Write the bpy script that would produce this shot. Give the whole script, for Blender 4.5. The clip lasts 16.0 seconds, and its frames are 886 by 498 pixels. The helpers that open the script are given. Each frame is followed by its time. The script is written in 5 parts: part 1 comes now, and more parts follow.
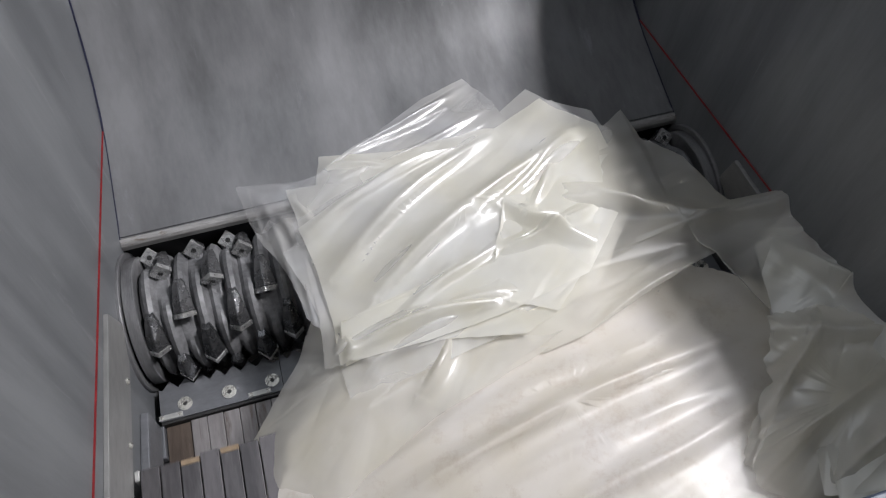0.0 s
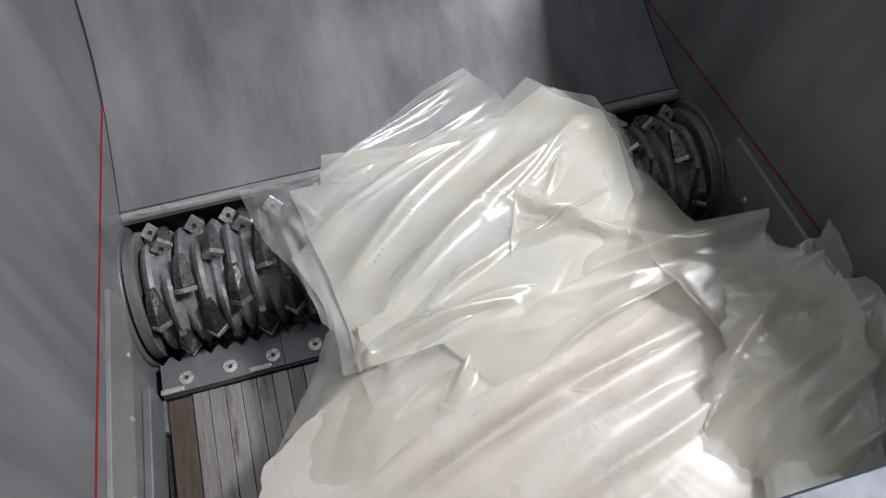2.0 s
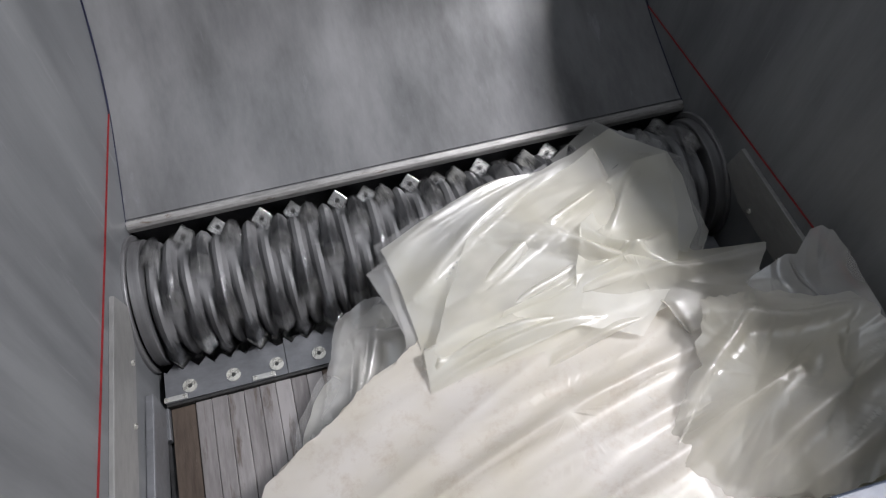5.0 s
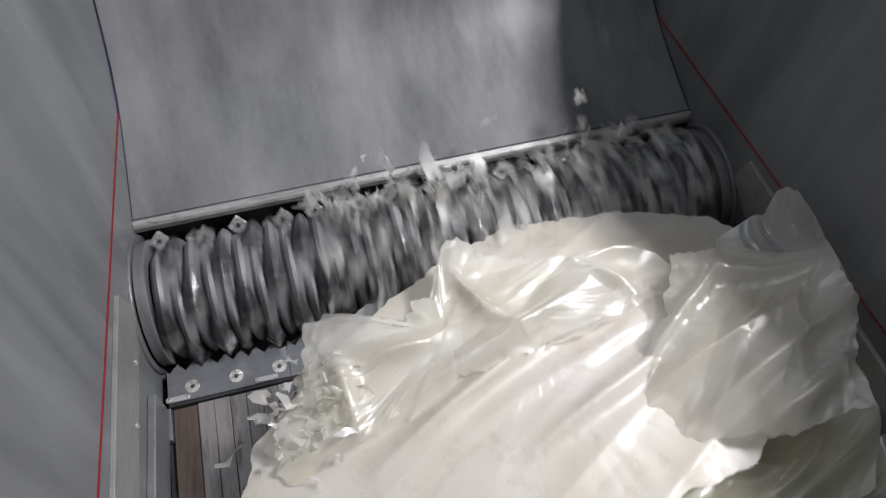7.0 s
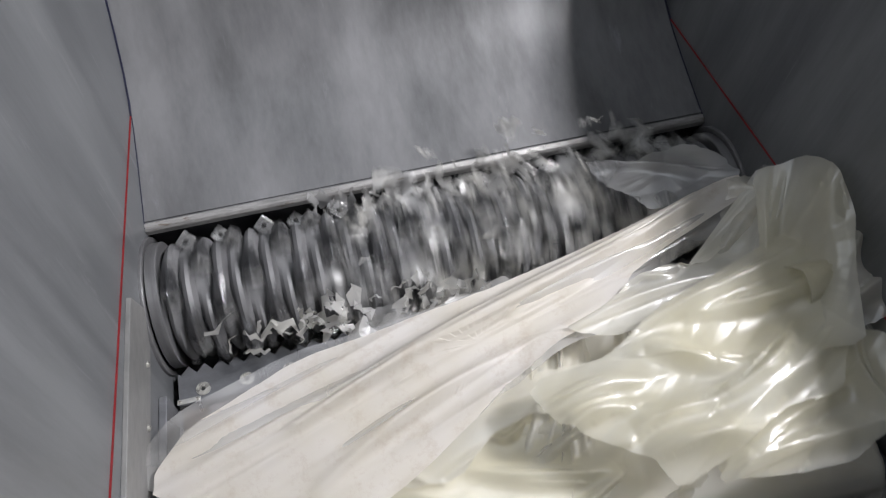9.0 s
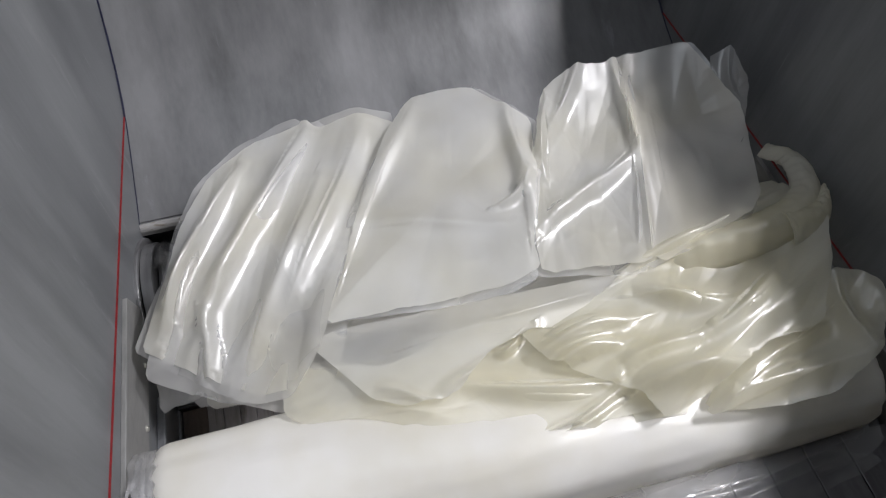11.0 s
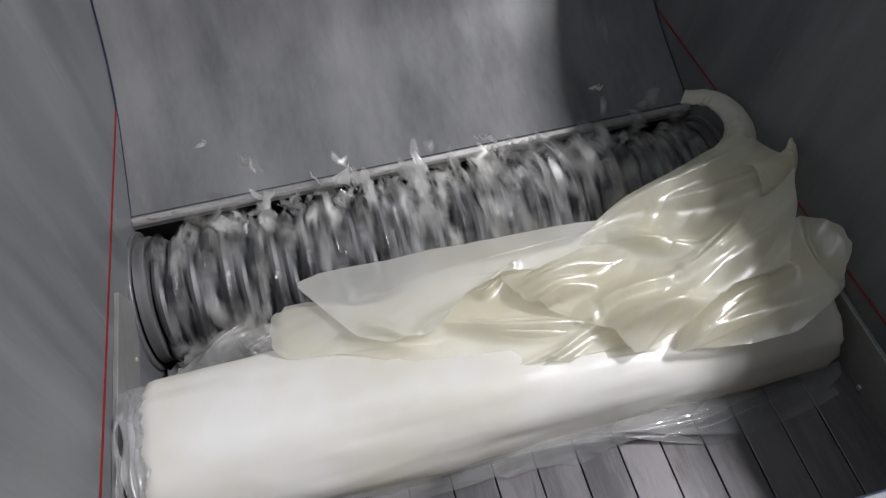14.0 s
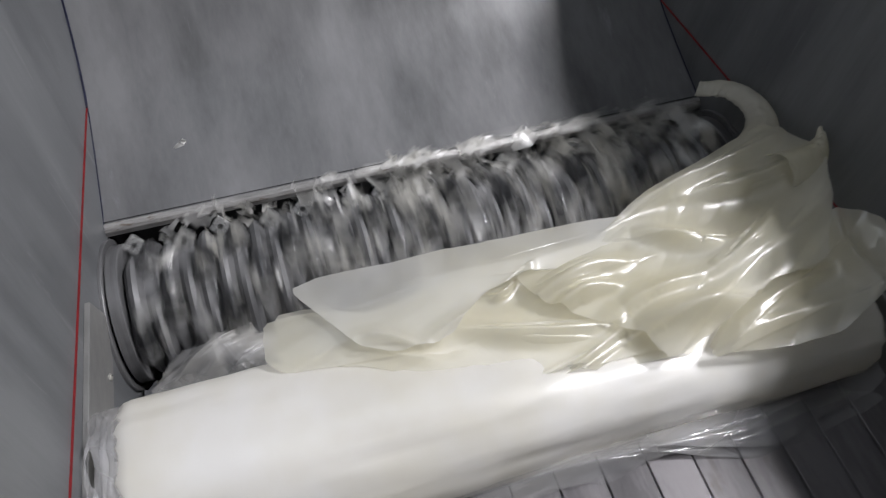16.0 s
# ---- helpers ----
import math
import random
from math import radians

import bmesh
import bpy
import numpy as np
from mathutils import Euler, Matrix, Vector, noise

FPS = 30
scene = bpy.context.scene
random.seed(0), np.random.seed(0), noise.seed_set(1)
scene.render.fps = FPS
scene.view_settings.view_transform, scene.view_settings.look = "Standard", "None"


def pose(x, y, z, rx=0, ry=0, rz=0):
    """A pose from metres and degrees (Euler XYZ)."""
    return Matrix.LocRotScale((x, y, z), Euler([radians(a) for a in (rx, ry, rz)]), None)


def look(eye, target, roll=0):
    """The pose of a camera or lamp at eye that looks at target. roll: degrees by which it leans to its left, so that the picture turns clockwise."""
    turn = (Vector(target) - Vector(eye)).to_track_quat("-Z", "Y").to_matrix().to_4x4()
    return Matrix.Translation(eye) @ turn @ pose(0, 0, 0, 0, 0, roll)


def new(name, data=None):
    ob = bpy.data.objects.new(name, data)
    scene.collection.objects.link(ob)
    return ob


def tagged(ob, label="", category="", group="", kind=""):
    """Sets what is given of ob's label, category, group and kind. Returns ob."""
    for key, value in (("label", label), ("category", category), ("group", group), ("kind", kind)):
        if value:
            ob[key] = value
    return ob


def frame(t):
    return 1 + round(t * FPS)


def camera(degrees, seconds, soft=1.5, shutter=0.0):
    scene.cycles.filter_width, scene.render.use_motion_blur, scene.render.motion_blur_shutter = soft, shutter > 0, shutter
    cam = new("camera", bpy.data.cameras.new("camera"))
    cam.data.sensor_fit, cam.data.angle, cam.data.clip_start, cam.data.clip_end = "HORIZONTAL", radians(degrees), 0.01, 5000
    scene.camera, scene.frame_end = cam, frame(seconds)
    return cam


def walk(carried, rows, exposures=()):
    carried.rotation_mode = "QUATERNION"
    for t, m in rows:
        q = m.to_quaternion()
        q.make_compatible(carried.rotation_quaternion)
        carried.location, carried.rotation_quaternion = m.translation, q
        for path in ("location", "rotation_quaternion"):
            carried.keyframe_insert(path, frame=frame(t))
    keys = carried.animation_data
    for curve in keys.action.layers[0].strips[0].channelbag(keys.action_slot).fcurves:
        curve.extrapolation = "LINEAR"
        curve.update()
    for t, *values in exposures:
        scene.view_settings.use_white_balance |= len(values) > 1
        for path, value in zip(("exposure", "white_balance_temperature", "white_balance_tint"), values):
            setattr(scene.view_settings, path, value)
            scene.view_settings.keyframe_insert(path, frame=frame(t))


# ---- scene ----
# A single-shaft film shredder seen from above its feed hopper.
# x runs along the cutting rotor, y away from the operator, z up; the rotor's axis is the origin line.
L = 1.5                      # width between the hopper's side walls
cam = camera(60.7, 16.0, soft=1.2, shutter=1.0)
PATH = [
    (0, 0.4744, -1.1029, 1.6389, 34.8194, 0.5614, -16.4261),
    (0.5, 0.476, -1.0975, 1.6423, 34.5491, 0.5786, -16.4289),
    (1, 0.4768, -1.0954, 1.6423, 34.114, 0.6222, -16.4412),
    (1.5, 0.4713, -1.1064, 1.633, 33.1234, 0.5705, -16.4721),
    (2, 0.4731, -1.105, 1.6357, 33.1258, 0.469, -16.2244),
    (2.5, 0.4773, -1.1032, 1.6372, 33.1411, 0.5957, -16.0639),
    (3, 0.4737, -1.1069, 1.6351, 33.402, 0.5309, -15.975),
    (3.5, 0.476, -1.1061, 1.6381, 33.4606, 0.5824, -15.8612),
    (4, 0.4769, -1.1051, 1.6374, 33.5727, 0.6211, -15.7902),
    (6.5, 0.4713, -1.1048, 1.6381, 34.1456, 0.2614, -15.041),
    (7, 0.4769, -1.1046, 1.639, 34.2388, 0.2539, -14.4888),
    (7.5, 0.4762, -1.1058, 1.6382, 34.3578, 0.2519, -14.2094),
    (8, 0.4738, -1.1049, 1.6382, 34.4423, 0.285, -13.9474),
    (8.5, 0.4781, -1.0996, 1.6445, 34.2456, 0.5096, -13.8784),
    (9, 0.4721, -1.0977, 1.6387, 34.3477, 0.6725, -13.9753),
    (11.5, 0.4719, -1.104, 1.6393, 34.0996, 0.9102, -14.9139),
    (12, 0.4722, -1.1063, 1.6398, 34.0336, 0.8195, -14.9636),
    (12.5, 0.4709, -1.1066, 1.6405, 33.946, 0.6521, -14.9929),
    (13, 0.4721, -1.1064, 1.6397, 33.9506, 0.5793, -14.9966),
    (13.5, 0.4725, -1.1036, 1.6383, 33.9472, 0.4371, -14.8415),
    (14, 0.4729, -1.1025, 1.6375, 33.8119, 0.3942, -14.937),
    (14.5, 0.4665, -1.1094, 1.641, 33.894, 0.1783, -15.1193),
    (15, 0.4715, -1.0977, 1.6326, 34.2348, -0.1333, -15.4173),
    (15.5, 0.4741, -1.0704, 1.5913, 34.2685, 0.05, -15.5243),
    (16, 0.4241, -1.0527, 1.4925, 35.7969, -0.5472, -16.7212),
]
walk(cam, [(t, pose(x, y, z, a, b, c)) for t, x, y, z, a, b, c in PATH], exposures=[(0, 0.0), (3.5, 0.03), (6.5, 0.13), (8, 0.13), (9, 0.16), (10, 0.0), (11.5, -0.2), (12.5, -0.2), (14.5, -0.2), (16, -0.18)])

# ---- light: a hall with one bright high-bay lamp to the east and an added ceiling fill ----
world = bpy.data.worlds.new("hall_air")
scene.world = world
world.use_nodes = True
world.node_tree.nodes["Background"].inputs[0].default_value = (0.62, 0.68, 0.8, 1)
world.node_tree.nodes["Background"].inputs[1].default_value = 0.02


def area(name, m, sx, sy, watts, colour):
    d = bpy.data.lights.new(name, "AREA")
    d.shape, d.size, d.size_y, d.energy, d.color = "RECTANGLE", sx, sy, watts, colour
    ob = new(name, d)
    ob.matrix_world = m
    return ob


KEY = (4.52, -0.95, 5.69)
area("high_bay_light", look(KEY, (0.6, 0.0, 0.1)), 0.85, 0.85, 715, (0.975, 0.962, 1.0))
# unseen soft fill, added to lift the shaded side
area("ceiling_fill_light", look((0.2, 1.2, 6.9), (0.2, 1.1, 0)), 3.6, 2.4, 50, (0.86, 0.92, 1.0))


# ---- materials ----
def nodes(name):
    m = bpy.data.materials.new(name)
    m.use_nodes = True
    t = m.node_tree
    return m, t, t.nodes["Principled BSDF"]


def put(t, kind, **ins):
    n = t.nodes.new(kind)
    for k, v in ins.items():
        n.inputs[k.replace("_", " ")].default_value = v
    return n


def surface(name, dark, light, rough, metal=0.0, fine=60.0, broad=4.0, stretch=(1, 1, 1), bump=0.15, spread=0.12, stain_or_sheen=None, stain_or_sheen_at=0.62, vary=0.0, speck=0.4):
    """Two scales of colour, uneven gloss, fine relief and, if given, stains or painted sheen with their own edges."""
    m, t, b = nodes(name)
    lk = t.links.new
    co = t.nodes.new("ShaderNodeTexCoord")
    mp = t.nodes.new("ShaderNodeMapping")
    mp.inputs["Scale"].default_value = stretch
    lk(co.outputs["Object"], mp.inputs["Vector"])
    n1 = put(t, "ShaderNodeTexNoise", Scale=broad, Detail=5.0, Roughness=0.6)
    n2 = put(t, "ShaderNodeTexNoise", Scale=fine, Detail=4.0, Roughness=0.65)
    lk(mp.outputs[0], n1.inputs["Vector"])
    lk(mp.outputs[0], n2.inputs["Vector"])
    mix = t.nodes.new("ShaderNodeMath")
    mix.operation = "MULTIPLY_ADD"
    mix.inputs[1].default_value = speck
    lk(n2.outputs["Fac"], mix.inputs[0])
    half = t.nodes.new("ShaderNodeMath")
    half.operation = "MULTIPLY"
    half.inputs[1].default_value = 1 - speck
    lk(n1.outputs["Fac"], half.inputs[0])
    lk(half.outputs[0], mix.inputs[2])
    fac = mix.outputs[0]
    if vary:
        oi = t.nodes.new("ShaderNodeObjectInfo")
        add = t.nodes.new("ShaderNodeMath")
        add.operation = "MULTIPLY_ADD"
        add.inputs[1].default_value = vary
        lk(oi.outputs["Random"], add.inputs[0])
        sub = t.nodes.new("ShaderNodeMath")
        sub.operation = "SUBTRACT"
        sub.inputs[1].default_value = vary / 2
        lk(fac, sub.inputs[0])
        lk(sub.outputs[0], add.inputs[2])
        fac = add.outputs[0]
    ramp = t.nodes.new("ShaderNodeValToRGB")
    ramp.color_ramp.elements[0].position, ramp.color_ramp.elements[0].color = 0.34, (*dark, 1)
    ramp.color_ramp.elements[1].position, ramp.color_ramp.elements[1].color = 0.66, (*light, 1)
    lk(fac, ramp.inputs[0])
    col = ramp.outputs[0]
    if stain_or_sheen:
        n3 = put(t, "ShaderNodeTexNoise", Scale=broad * 2.3, Detail=6.0, Roughness=0.7, Distortion=0.4)
        lk(mp.outputs[0], n3.inputs["Vector"])
        r3 = t.nodes.new("ShaderNodeValToRGB")
        r3.color_ramp.elements[0].position, r3.color_ramp.elements[0].color = stain_or_sheen_at, (0, 0, 0, 1)
        r3.color_ramp.elements[1].position, r3.color_ramp.elements[1].color = stain_or_sheen_at + 0.09, (0.85, 0.85, 0.85, 1)
        lk(n3.outputs["Fac"], r3.inputs[0])
        mx = t.nodes.new("ShaderNodeMix")
        mx.data_type = "RGBA"
        lk(r3.outputs[0], mx.inputs[0])
        lk(col, mx.inputs[6])
        mx.inputs[7].default_value = (*stain_or_sheen, 1)
        col = mx.outputs[2]
    lk(col, b.inputs["Base Color"])
    rr = t.nodes.new("ShaderNodeMapRange")
    rr.inputs["From Min"].default_value, rr.inputs["From Max"].default_value = 0.3, 0.7
    rr.inputs["To Min"].default_value, rr.inputs["To Max"].default_value = rough - spread, rough + spread
    lk(n1.outputs["Fac"], rr.inputs["Value"])
    lk(rr.outputs[0], b.inputs["Roughness"])
    b.inputs["Metallic"].default_value = metal
    bp = put(t, "ShaderNodeBump", Strength=bump, Distance=0.003)
    lk(n2.outputs["Fac"], bp.inputs["Height"])
    lk(bp.outputs[0], b.inputs["Normal"])
    return m


def film_material(name, colour, clear, rough=0.27, glow=0.6, grain=7.0, mark=None, gloss=0.09):
    """Milky polyethylene film: light passes through, the skin is glossy, crinkles are fine relief."""
    m, t, b = nodes(name)
    lk = t.links.new
    out = t.nodes["Material Output"]
    co = t.nodes.new("ShaderNodeTexCoord")
    n1 = put(t, "ShaderNodeTexNoise", Scale=grain, Detail=3.0, Roughness=0.5, Distortion=0.5)
    n1.noise_type = "RIDGED_MULTIFRACTAL"
    n2 = put(t, "ShaderNodeTexNoise", Scale=5.0, Detail=3.0)
    lk(co.outputs["Object"], n1.inputs["Vector"])
    lk(co.outputs["Object"], n2.inputs["Vector"])
    ramp = t.nodes.new("ShaderNodeValToRGB")
    ramp.color_ramp.elements[0].position, ramp.color_ramp.elements[0].color = 0.3, (colour[0] * 0.9, colour[1] * 0.88, colour[2] * 0.8, 1)
    ramp.color_ramp.elements[1].position, ramp.color_ramp.elements[1].color = 0.65, (*colour, 1)
    lk(n2.outputs["Fac"], ramp.inputs[0])
    col = ramp.outputs[0]
    if mark:
        n3 = put(t, "ShaderNodeTexNoise", Scale=17.0, Detail=6.0, Roughness=0.78, Distortion=0.1)
        lk(co.outputs["Object"], n3.inputs["Vector"])
        r3 = t.nodes.new("ShaderNodeValToRGB")
        r3.color_ramp.elements[0].position, r3.color_ramp.elements[0].color = 0.52, (0, 0, 0, 1)
        r3.color_ramp.elements[1].position, r3.color_ramp.elements[1].color = 0.76, (0.5, 0.5, 0.5, 1)
        lk(n3.outputs["Fac"], r3.inputs[0])
        mx = t.nodes.new("ShaderNodeMix")
        mx.data_type = "RGBA"
        lk(r3.outputs[0], mx.inputs[0])
        lk(col, mx.inputs[6])
        mx.inputs[7].default_value = (*mark, 1)
        col = mx.outputs[2]
    lk(col, b.inputs["Base Color"])
    b.inputs["Roughness"].default_value = rough
    b.inputs["IOR"].default_value = 1.5
    b.inputs["Specular IOR Level"].default_value = min(0.5, gloss * 6)
    bp = put(t, "ShaderNodeBump", Strength=0.12, Distance=0.003)
    lk(n1.outputs["Fac"], bp.inputs["Height"])
    lk(bp.outputs[0], b.inputs["Normal"])
    tr = t.nodes.new("ShaderNodeBsdfTranslucent")
    lk(col, tr.inputs["Color"])
    m1 = t.nodes.new("ShaderNodeMixShader")
    m1.inputs[0].default_value = glow
    lk(b.outputs[0], m1.inputs[1])
    lk(tr.outputs[0], m1.inputs[2])
    cl = t.nodes.new("ShaderNodeBsdfTransparent")
    m2 = t.nodes.new("ShaderNodeMixShader")
    cr = t.nodes.new("ShaderNodeMapRange")
    cr.inputs["From Min"].default_value, cr.inputs["From Max"].default_value = 0.32, 0.68
    cr.inputs["To Min"].default_value, cr.inputs["To Max"].default_value = clear * 0.6, min(0.95, clear * 1.4)
    n4 = put(t, "ShaderNodeTexNoise", Scale=3.5, Detail=2.0, Roughness=0.5, Distortion=0.6)
    lk(co.outputs["Object"], n4.inputs["Vector"])
    lk(n4.outputs["Fac"], cr.inputs["Value"])
    lk(cr.outputs[0], m2.inputs[0])
    lk(m1.outputs[0], m2.inputs[1])
    lk(cl.outputs[0], m2.inputs[2])
    gl = put(t, "ShaderNodeBsdfGlossy", Roughness=rough * 0.85)
    lk(bp.outputs[0], gl.inputs["Normal"])
    m3 = t.nodes.new("ShaderNodeMixShader")
    m3.inputs[0].default_value = gloss
    lk(m2.outputs[0], m3.inputs[1])
    lk(gl.outputs[0], m3.inputs[2])
    lk(m3.outputs[0], out.inputs["Surface"])
    return m


# streaky reflections on the walls are painted in as pale stretched patches
WALL = surface("grey_painted_steel", (0.105, 0.11, 0.117), (0.195, 0.202, 0.21), 0.46, 0.12, 40, 3.0, (1.5, 2.4, 0.3), 0.06, 0.14, (0.215, 0.222, 0.23), 0.62, 0.0, 0.12)
RAIL = surface("pale_grey_wear_steel", (0.2, 0.2, 0.196), (0.3, 0.297, 0.29), 0.45, 0.2, 40, 3, (1.6, 0.6, 1.6), 0.1, 0.1, (0.3, 0.3, 0.3), 0.66)
# the plate's soft reflections are likewise put into its colour
PLATE = surface("brushed_steel_plate", (0.092, 0.093, 0.096), (0.2, 0.202, 0.208), 0.43, 0.2, 34, 2.4, (2.2, 0.7, 0.7), 0.06, 0.14, (0.2, 0.203, 0.215), 0.62, 0.0, 0.14)
WORN = surface("worn_bright_steel", (0.22, 0.215, 0.21), (0.44, 0.43, 0.42), 0.42, 0.5, 90, 14, (0.4, 2, 2), 0.3, 0.1, (0.15, 0.115, 0.085), 0.58)
# near-black base for the chute, stripper bar, floor body and ram body
DARK = surface("near_black_steel", (0.012, 0.012, 0.013), (0.04, 0.04, 0.042), 0.6, 0.2, 60, 8)
ROTOR = surface("oiled_cast_steel", (0.085, 0.086, 0.09), (0.25, 0.25, 0.256), 0.52, 0.25, 70, 9, (1, 1, 1), 0.5, 0.1, (0.28, 0.28, 0.28), 0.62)
HOLDER = surface("tool_steel_block", (0.07, 0.072, 0.076), (0.19, 0.19, 0.195), 0.3, 0.75, 80, 16, (1, 1, 1), 0.3, 0.1, (0.3, 0.3, 0.3), 0.6, 0.25)
INSERT = surface("ground_knife_steel", (0.40, 0.40, 0.40), (0.66, 0.66, 0.65), 0.27, 0.85, 90, 20, (1, 1, 1), 0.2, 0.08, (0.2, 0.2, 0.2), 0.66, 0.3)
DISC = surface("turned_steel_disc", (0.13, 0.13, 0.135), (0.24, 0.24, 0.245), 0.42, 0.5, 60, 8, (8, 1, 1), 0.2)
KNIFE = surface("dark_counter_knife_steel", (0.13, 0.135, 0.145), (0.21, 0.215, 0.23), 0.42, 0.4, 70, 7, (0.6, 1, 1), 0.12, 0.08, (0.29, 0.29, 0.3), 0.68)
BOLT = surface("bright_bolt_steel", (0.5, 0.49, 0.45), (0.78, 0.77, 0.72), 0.3, 0.7, 120, 30)
# near-black colour stands in for shade in sockets, knife bolts and the knife gap
HOLE = surface("recess_shade", (0.02, 0.02, 0.02), (0.05, 0.05, 0.05), 0.5, 0.3)
TAB = surface("pale_steel_tab", (0.42, 0.42, 0.41), (0.62, 0.62, 0.6), 0.35, 0.5, 90, 20)
SLAT = surface("worn_steel_slat", (0.16, 0.147, 0.147), (0.33, 0.312, 0.312), 0.42, 0.4, 44, 5, (2.4, 0.3, 1), 0.2, 0.1, (0.10, 0.075, 0.06), 0.6, 0.3)
RUST = surface("rust_brown_slat", (0.05, 0.036, 0.028), (0.12, 0.092, 0.072), 0.55, 0.2, 40, 6, (2.4, 0.35, 1), 0.35, 0.1, (0.17, 0.14, 0.12), 0.62)
RAMSLAT = surface("grey_ram_slat", (0.075, 0.071, 0.075), (0.15, 0.142, 0.148), 0.40, 0.4, 40, 5, (2.4, 0.4, 1), 0.14, 0.1, (0.075, 0.065, 0.062), 0.6, 0.25)
RAMEND = surface("tan_worn_slat_end", (0.22, 0.16, 0.10), (0.36, 0.27, 0.18), 0.5, 0.1, 60, 12)
RED = surface("red_sealant_line", (0.13, 0.008, 0.01), (0.24, 0.012, 0.015), 0.5, 0.0, 60, 20)
BLUE = surface("dark_blue_sealant", (0.005, 0.006, 0.02), (0.012, 0.015, 0.045), 0.45, 0.0, 60, 20)
RIM = surface("blue_grey_painted_rim", (0.035, 0.045, 0.07), (0.06, 0.075, 0.105), 0.45, 0.1, 40, 6)
CONCRETE = surface("hall_concrete", (0.2, 0.2, 0.19), (0.34, 0.33, 0.32), 0.8, 0.0, 20, 1.2)
PLASTER = surface("pale_hall_cladding", (0.42, 0.43, 0.44), (0.55, 0.56, 0.57), 0.7, 0.0, 12, 0.8)
GLOW, gt, gb = nodes("lamp_diffuser")
gb.inputs["Emission Color"].default_value = (1.0, 0.97, 0.93, 1)
gb.inputs["Emission Strength"].default_value = 6.0
FILM = film_material("milky_film", (0.985, 0.98, 0.945), 0.3, 0.38, 0.58)
FILM_VEIL = film_material("thin_milky_film", (0.965, 0.945, 0.885), 0.5, 0.38, 0.5)
FILM_THIN = film_material("thin_clear_film", (0.92, 0.92, 0.94), 0.64, 0.32, 0.45)
FILM_WARM = film_material("yellowish_film", (0.99, 0.972, 0.875), 0.34, 0.36, 0.62)
FILM_SOILED = film_material("soiled_white_film", (0.82, 0.785, 0.745), 0.05, 0.42, 0.35, 7.0, (0.5, 0.4, 0.31), 0.03)
FILM_WRAP = film_material("crinkled_stretch_wrap", (0.66, 0.66, 0.68), 0.8, 0.18, 0.2, 40.0)
FLAKE = film_material("shredded_film", (0.95, 0.95, 0.95), 0.52, 0.4, 0.5, 40.0)


# ---- building helpers ----
def part(name, bm, material, parent=None, label="", smooth=False, crisp=0):
    me = bpy.data.meshes.new(name)
    bm.to_mesh(me)
    bm.free()
    me.materials.append(material)
    if smooth:
        for p in me.polygons:
            p.use_smooth = True
    if crisp:
        me.set_sharp_from_angle(angle=radians(crisp))
    ob = new(name, me)
    if parent:
        ob.parent = parent
    if label:
        ob["label"] = label
    return ob


def share(name, mesh, m, parent):
    ob = new(name, mesh)
    ob.parent = parent
    ob.matrix_basis = m
    return ob


def thing(name, m, label, category, group="", kind=""):
    e = new(name)
    e.empty_display_size = 0.05
    e.matrix_basis = m
    return tagged(e, label, category, group, kind)


def box(x0, y0, z0, x1, y1, z1, bevel=0.0, bm=None):
    bm = bm or bmesh.new()
    r = bmesh.ops.create_cube(bm, size=1, matrix=Matrix.Translation(((x0 + x1) / 2, (y0 + y1) / 2, (z0 + z1) / 2)) @ Matrix.Diagonal((x1 - x0, y1 - y0, z1 - z0, 1)))
    if bevel:
        es = list({e for v in r["verts"] for e in v.link_edges})
        bmesh.ops.bevel(bm, geom=es, offset=bevel, segments=2, profile=0.5, affect="EDGES")
    return bm


def prism(outline, a, b, axis, bevel=0.0):
    """A plan outline pushed along one axis from a to b; the outline's two numbers are the other two axes in order."""
    bm = bmesh.new()
    rows = []
    for d in (a, b):
        vs = []
        for p, q in outline:
            c = {"x": (d, p, q), "y": (p, d, q), "z": (p, q, d)}[axis]
            vs.append(bm.verts.new(c))
        rows.append(vs)
    n = len(outline)
    bm.faces.new(rows[0])
    bm.faces.new(rows[1][::-1])
    for i in range(n):
        bm.faces.new((rows[0][i], rows[1][i], rows[1][(i + 1) % n], rows[0][(i + 1) % n]))
    bmesh.ops.recalc_face_normals(bm, faces=bm.faces)
    if bevel:
        bmesh.ops.bevel(bm, geom=list(bm.edges), offset=bevel, segments=2, profile=0.5, affect="EDGES")
    return bm


def turned(profile, steps=72, axis="x", radius=None):
    """A solid of revolution about an axis from (along, radius) pairs; radius(along, angle, r) may shape it."""
    bm = bmesh.new()
    rows = []
    for u, r in profile:
        vs = []
        for k in range(steps):
            a = 2 * math.pi * k / steps
            q = radius(u, a, r) if radius else r
            p, s = q * math.cos(a), q * math.sin(a)
            vs.append(bm.verts.new((u, p, s) if axis == "x" else (p, s, u)))
        rows.append(vs)
    for r0, r1 in zip(rows, rows[1:]):
        for k in range(steps):
            bm.faces.new((r0[k], r0[(k + 1) % steps], r1[(k + 1) % steps], r1[k]))
    bm.faces.new(rows[0][::-1])
    bm.faces.new(rows[-1])
    bmesh.ops.recalc_face_normals(bm, faces=bm.faces)
    return bm


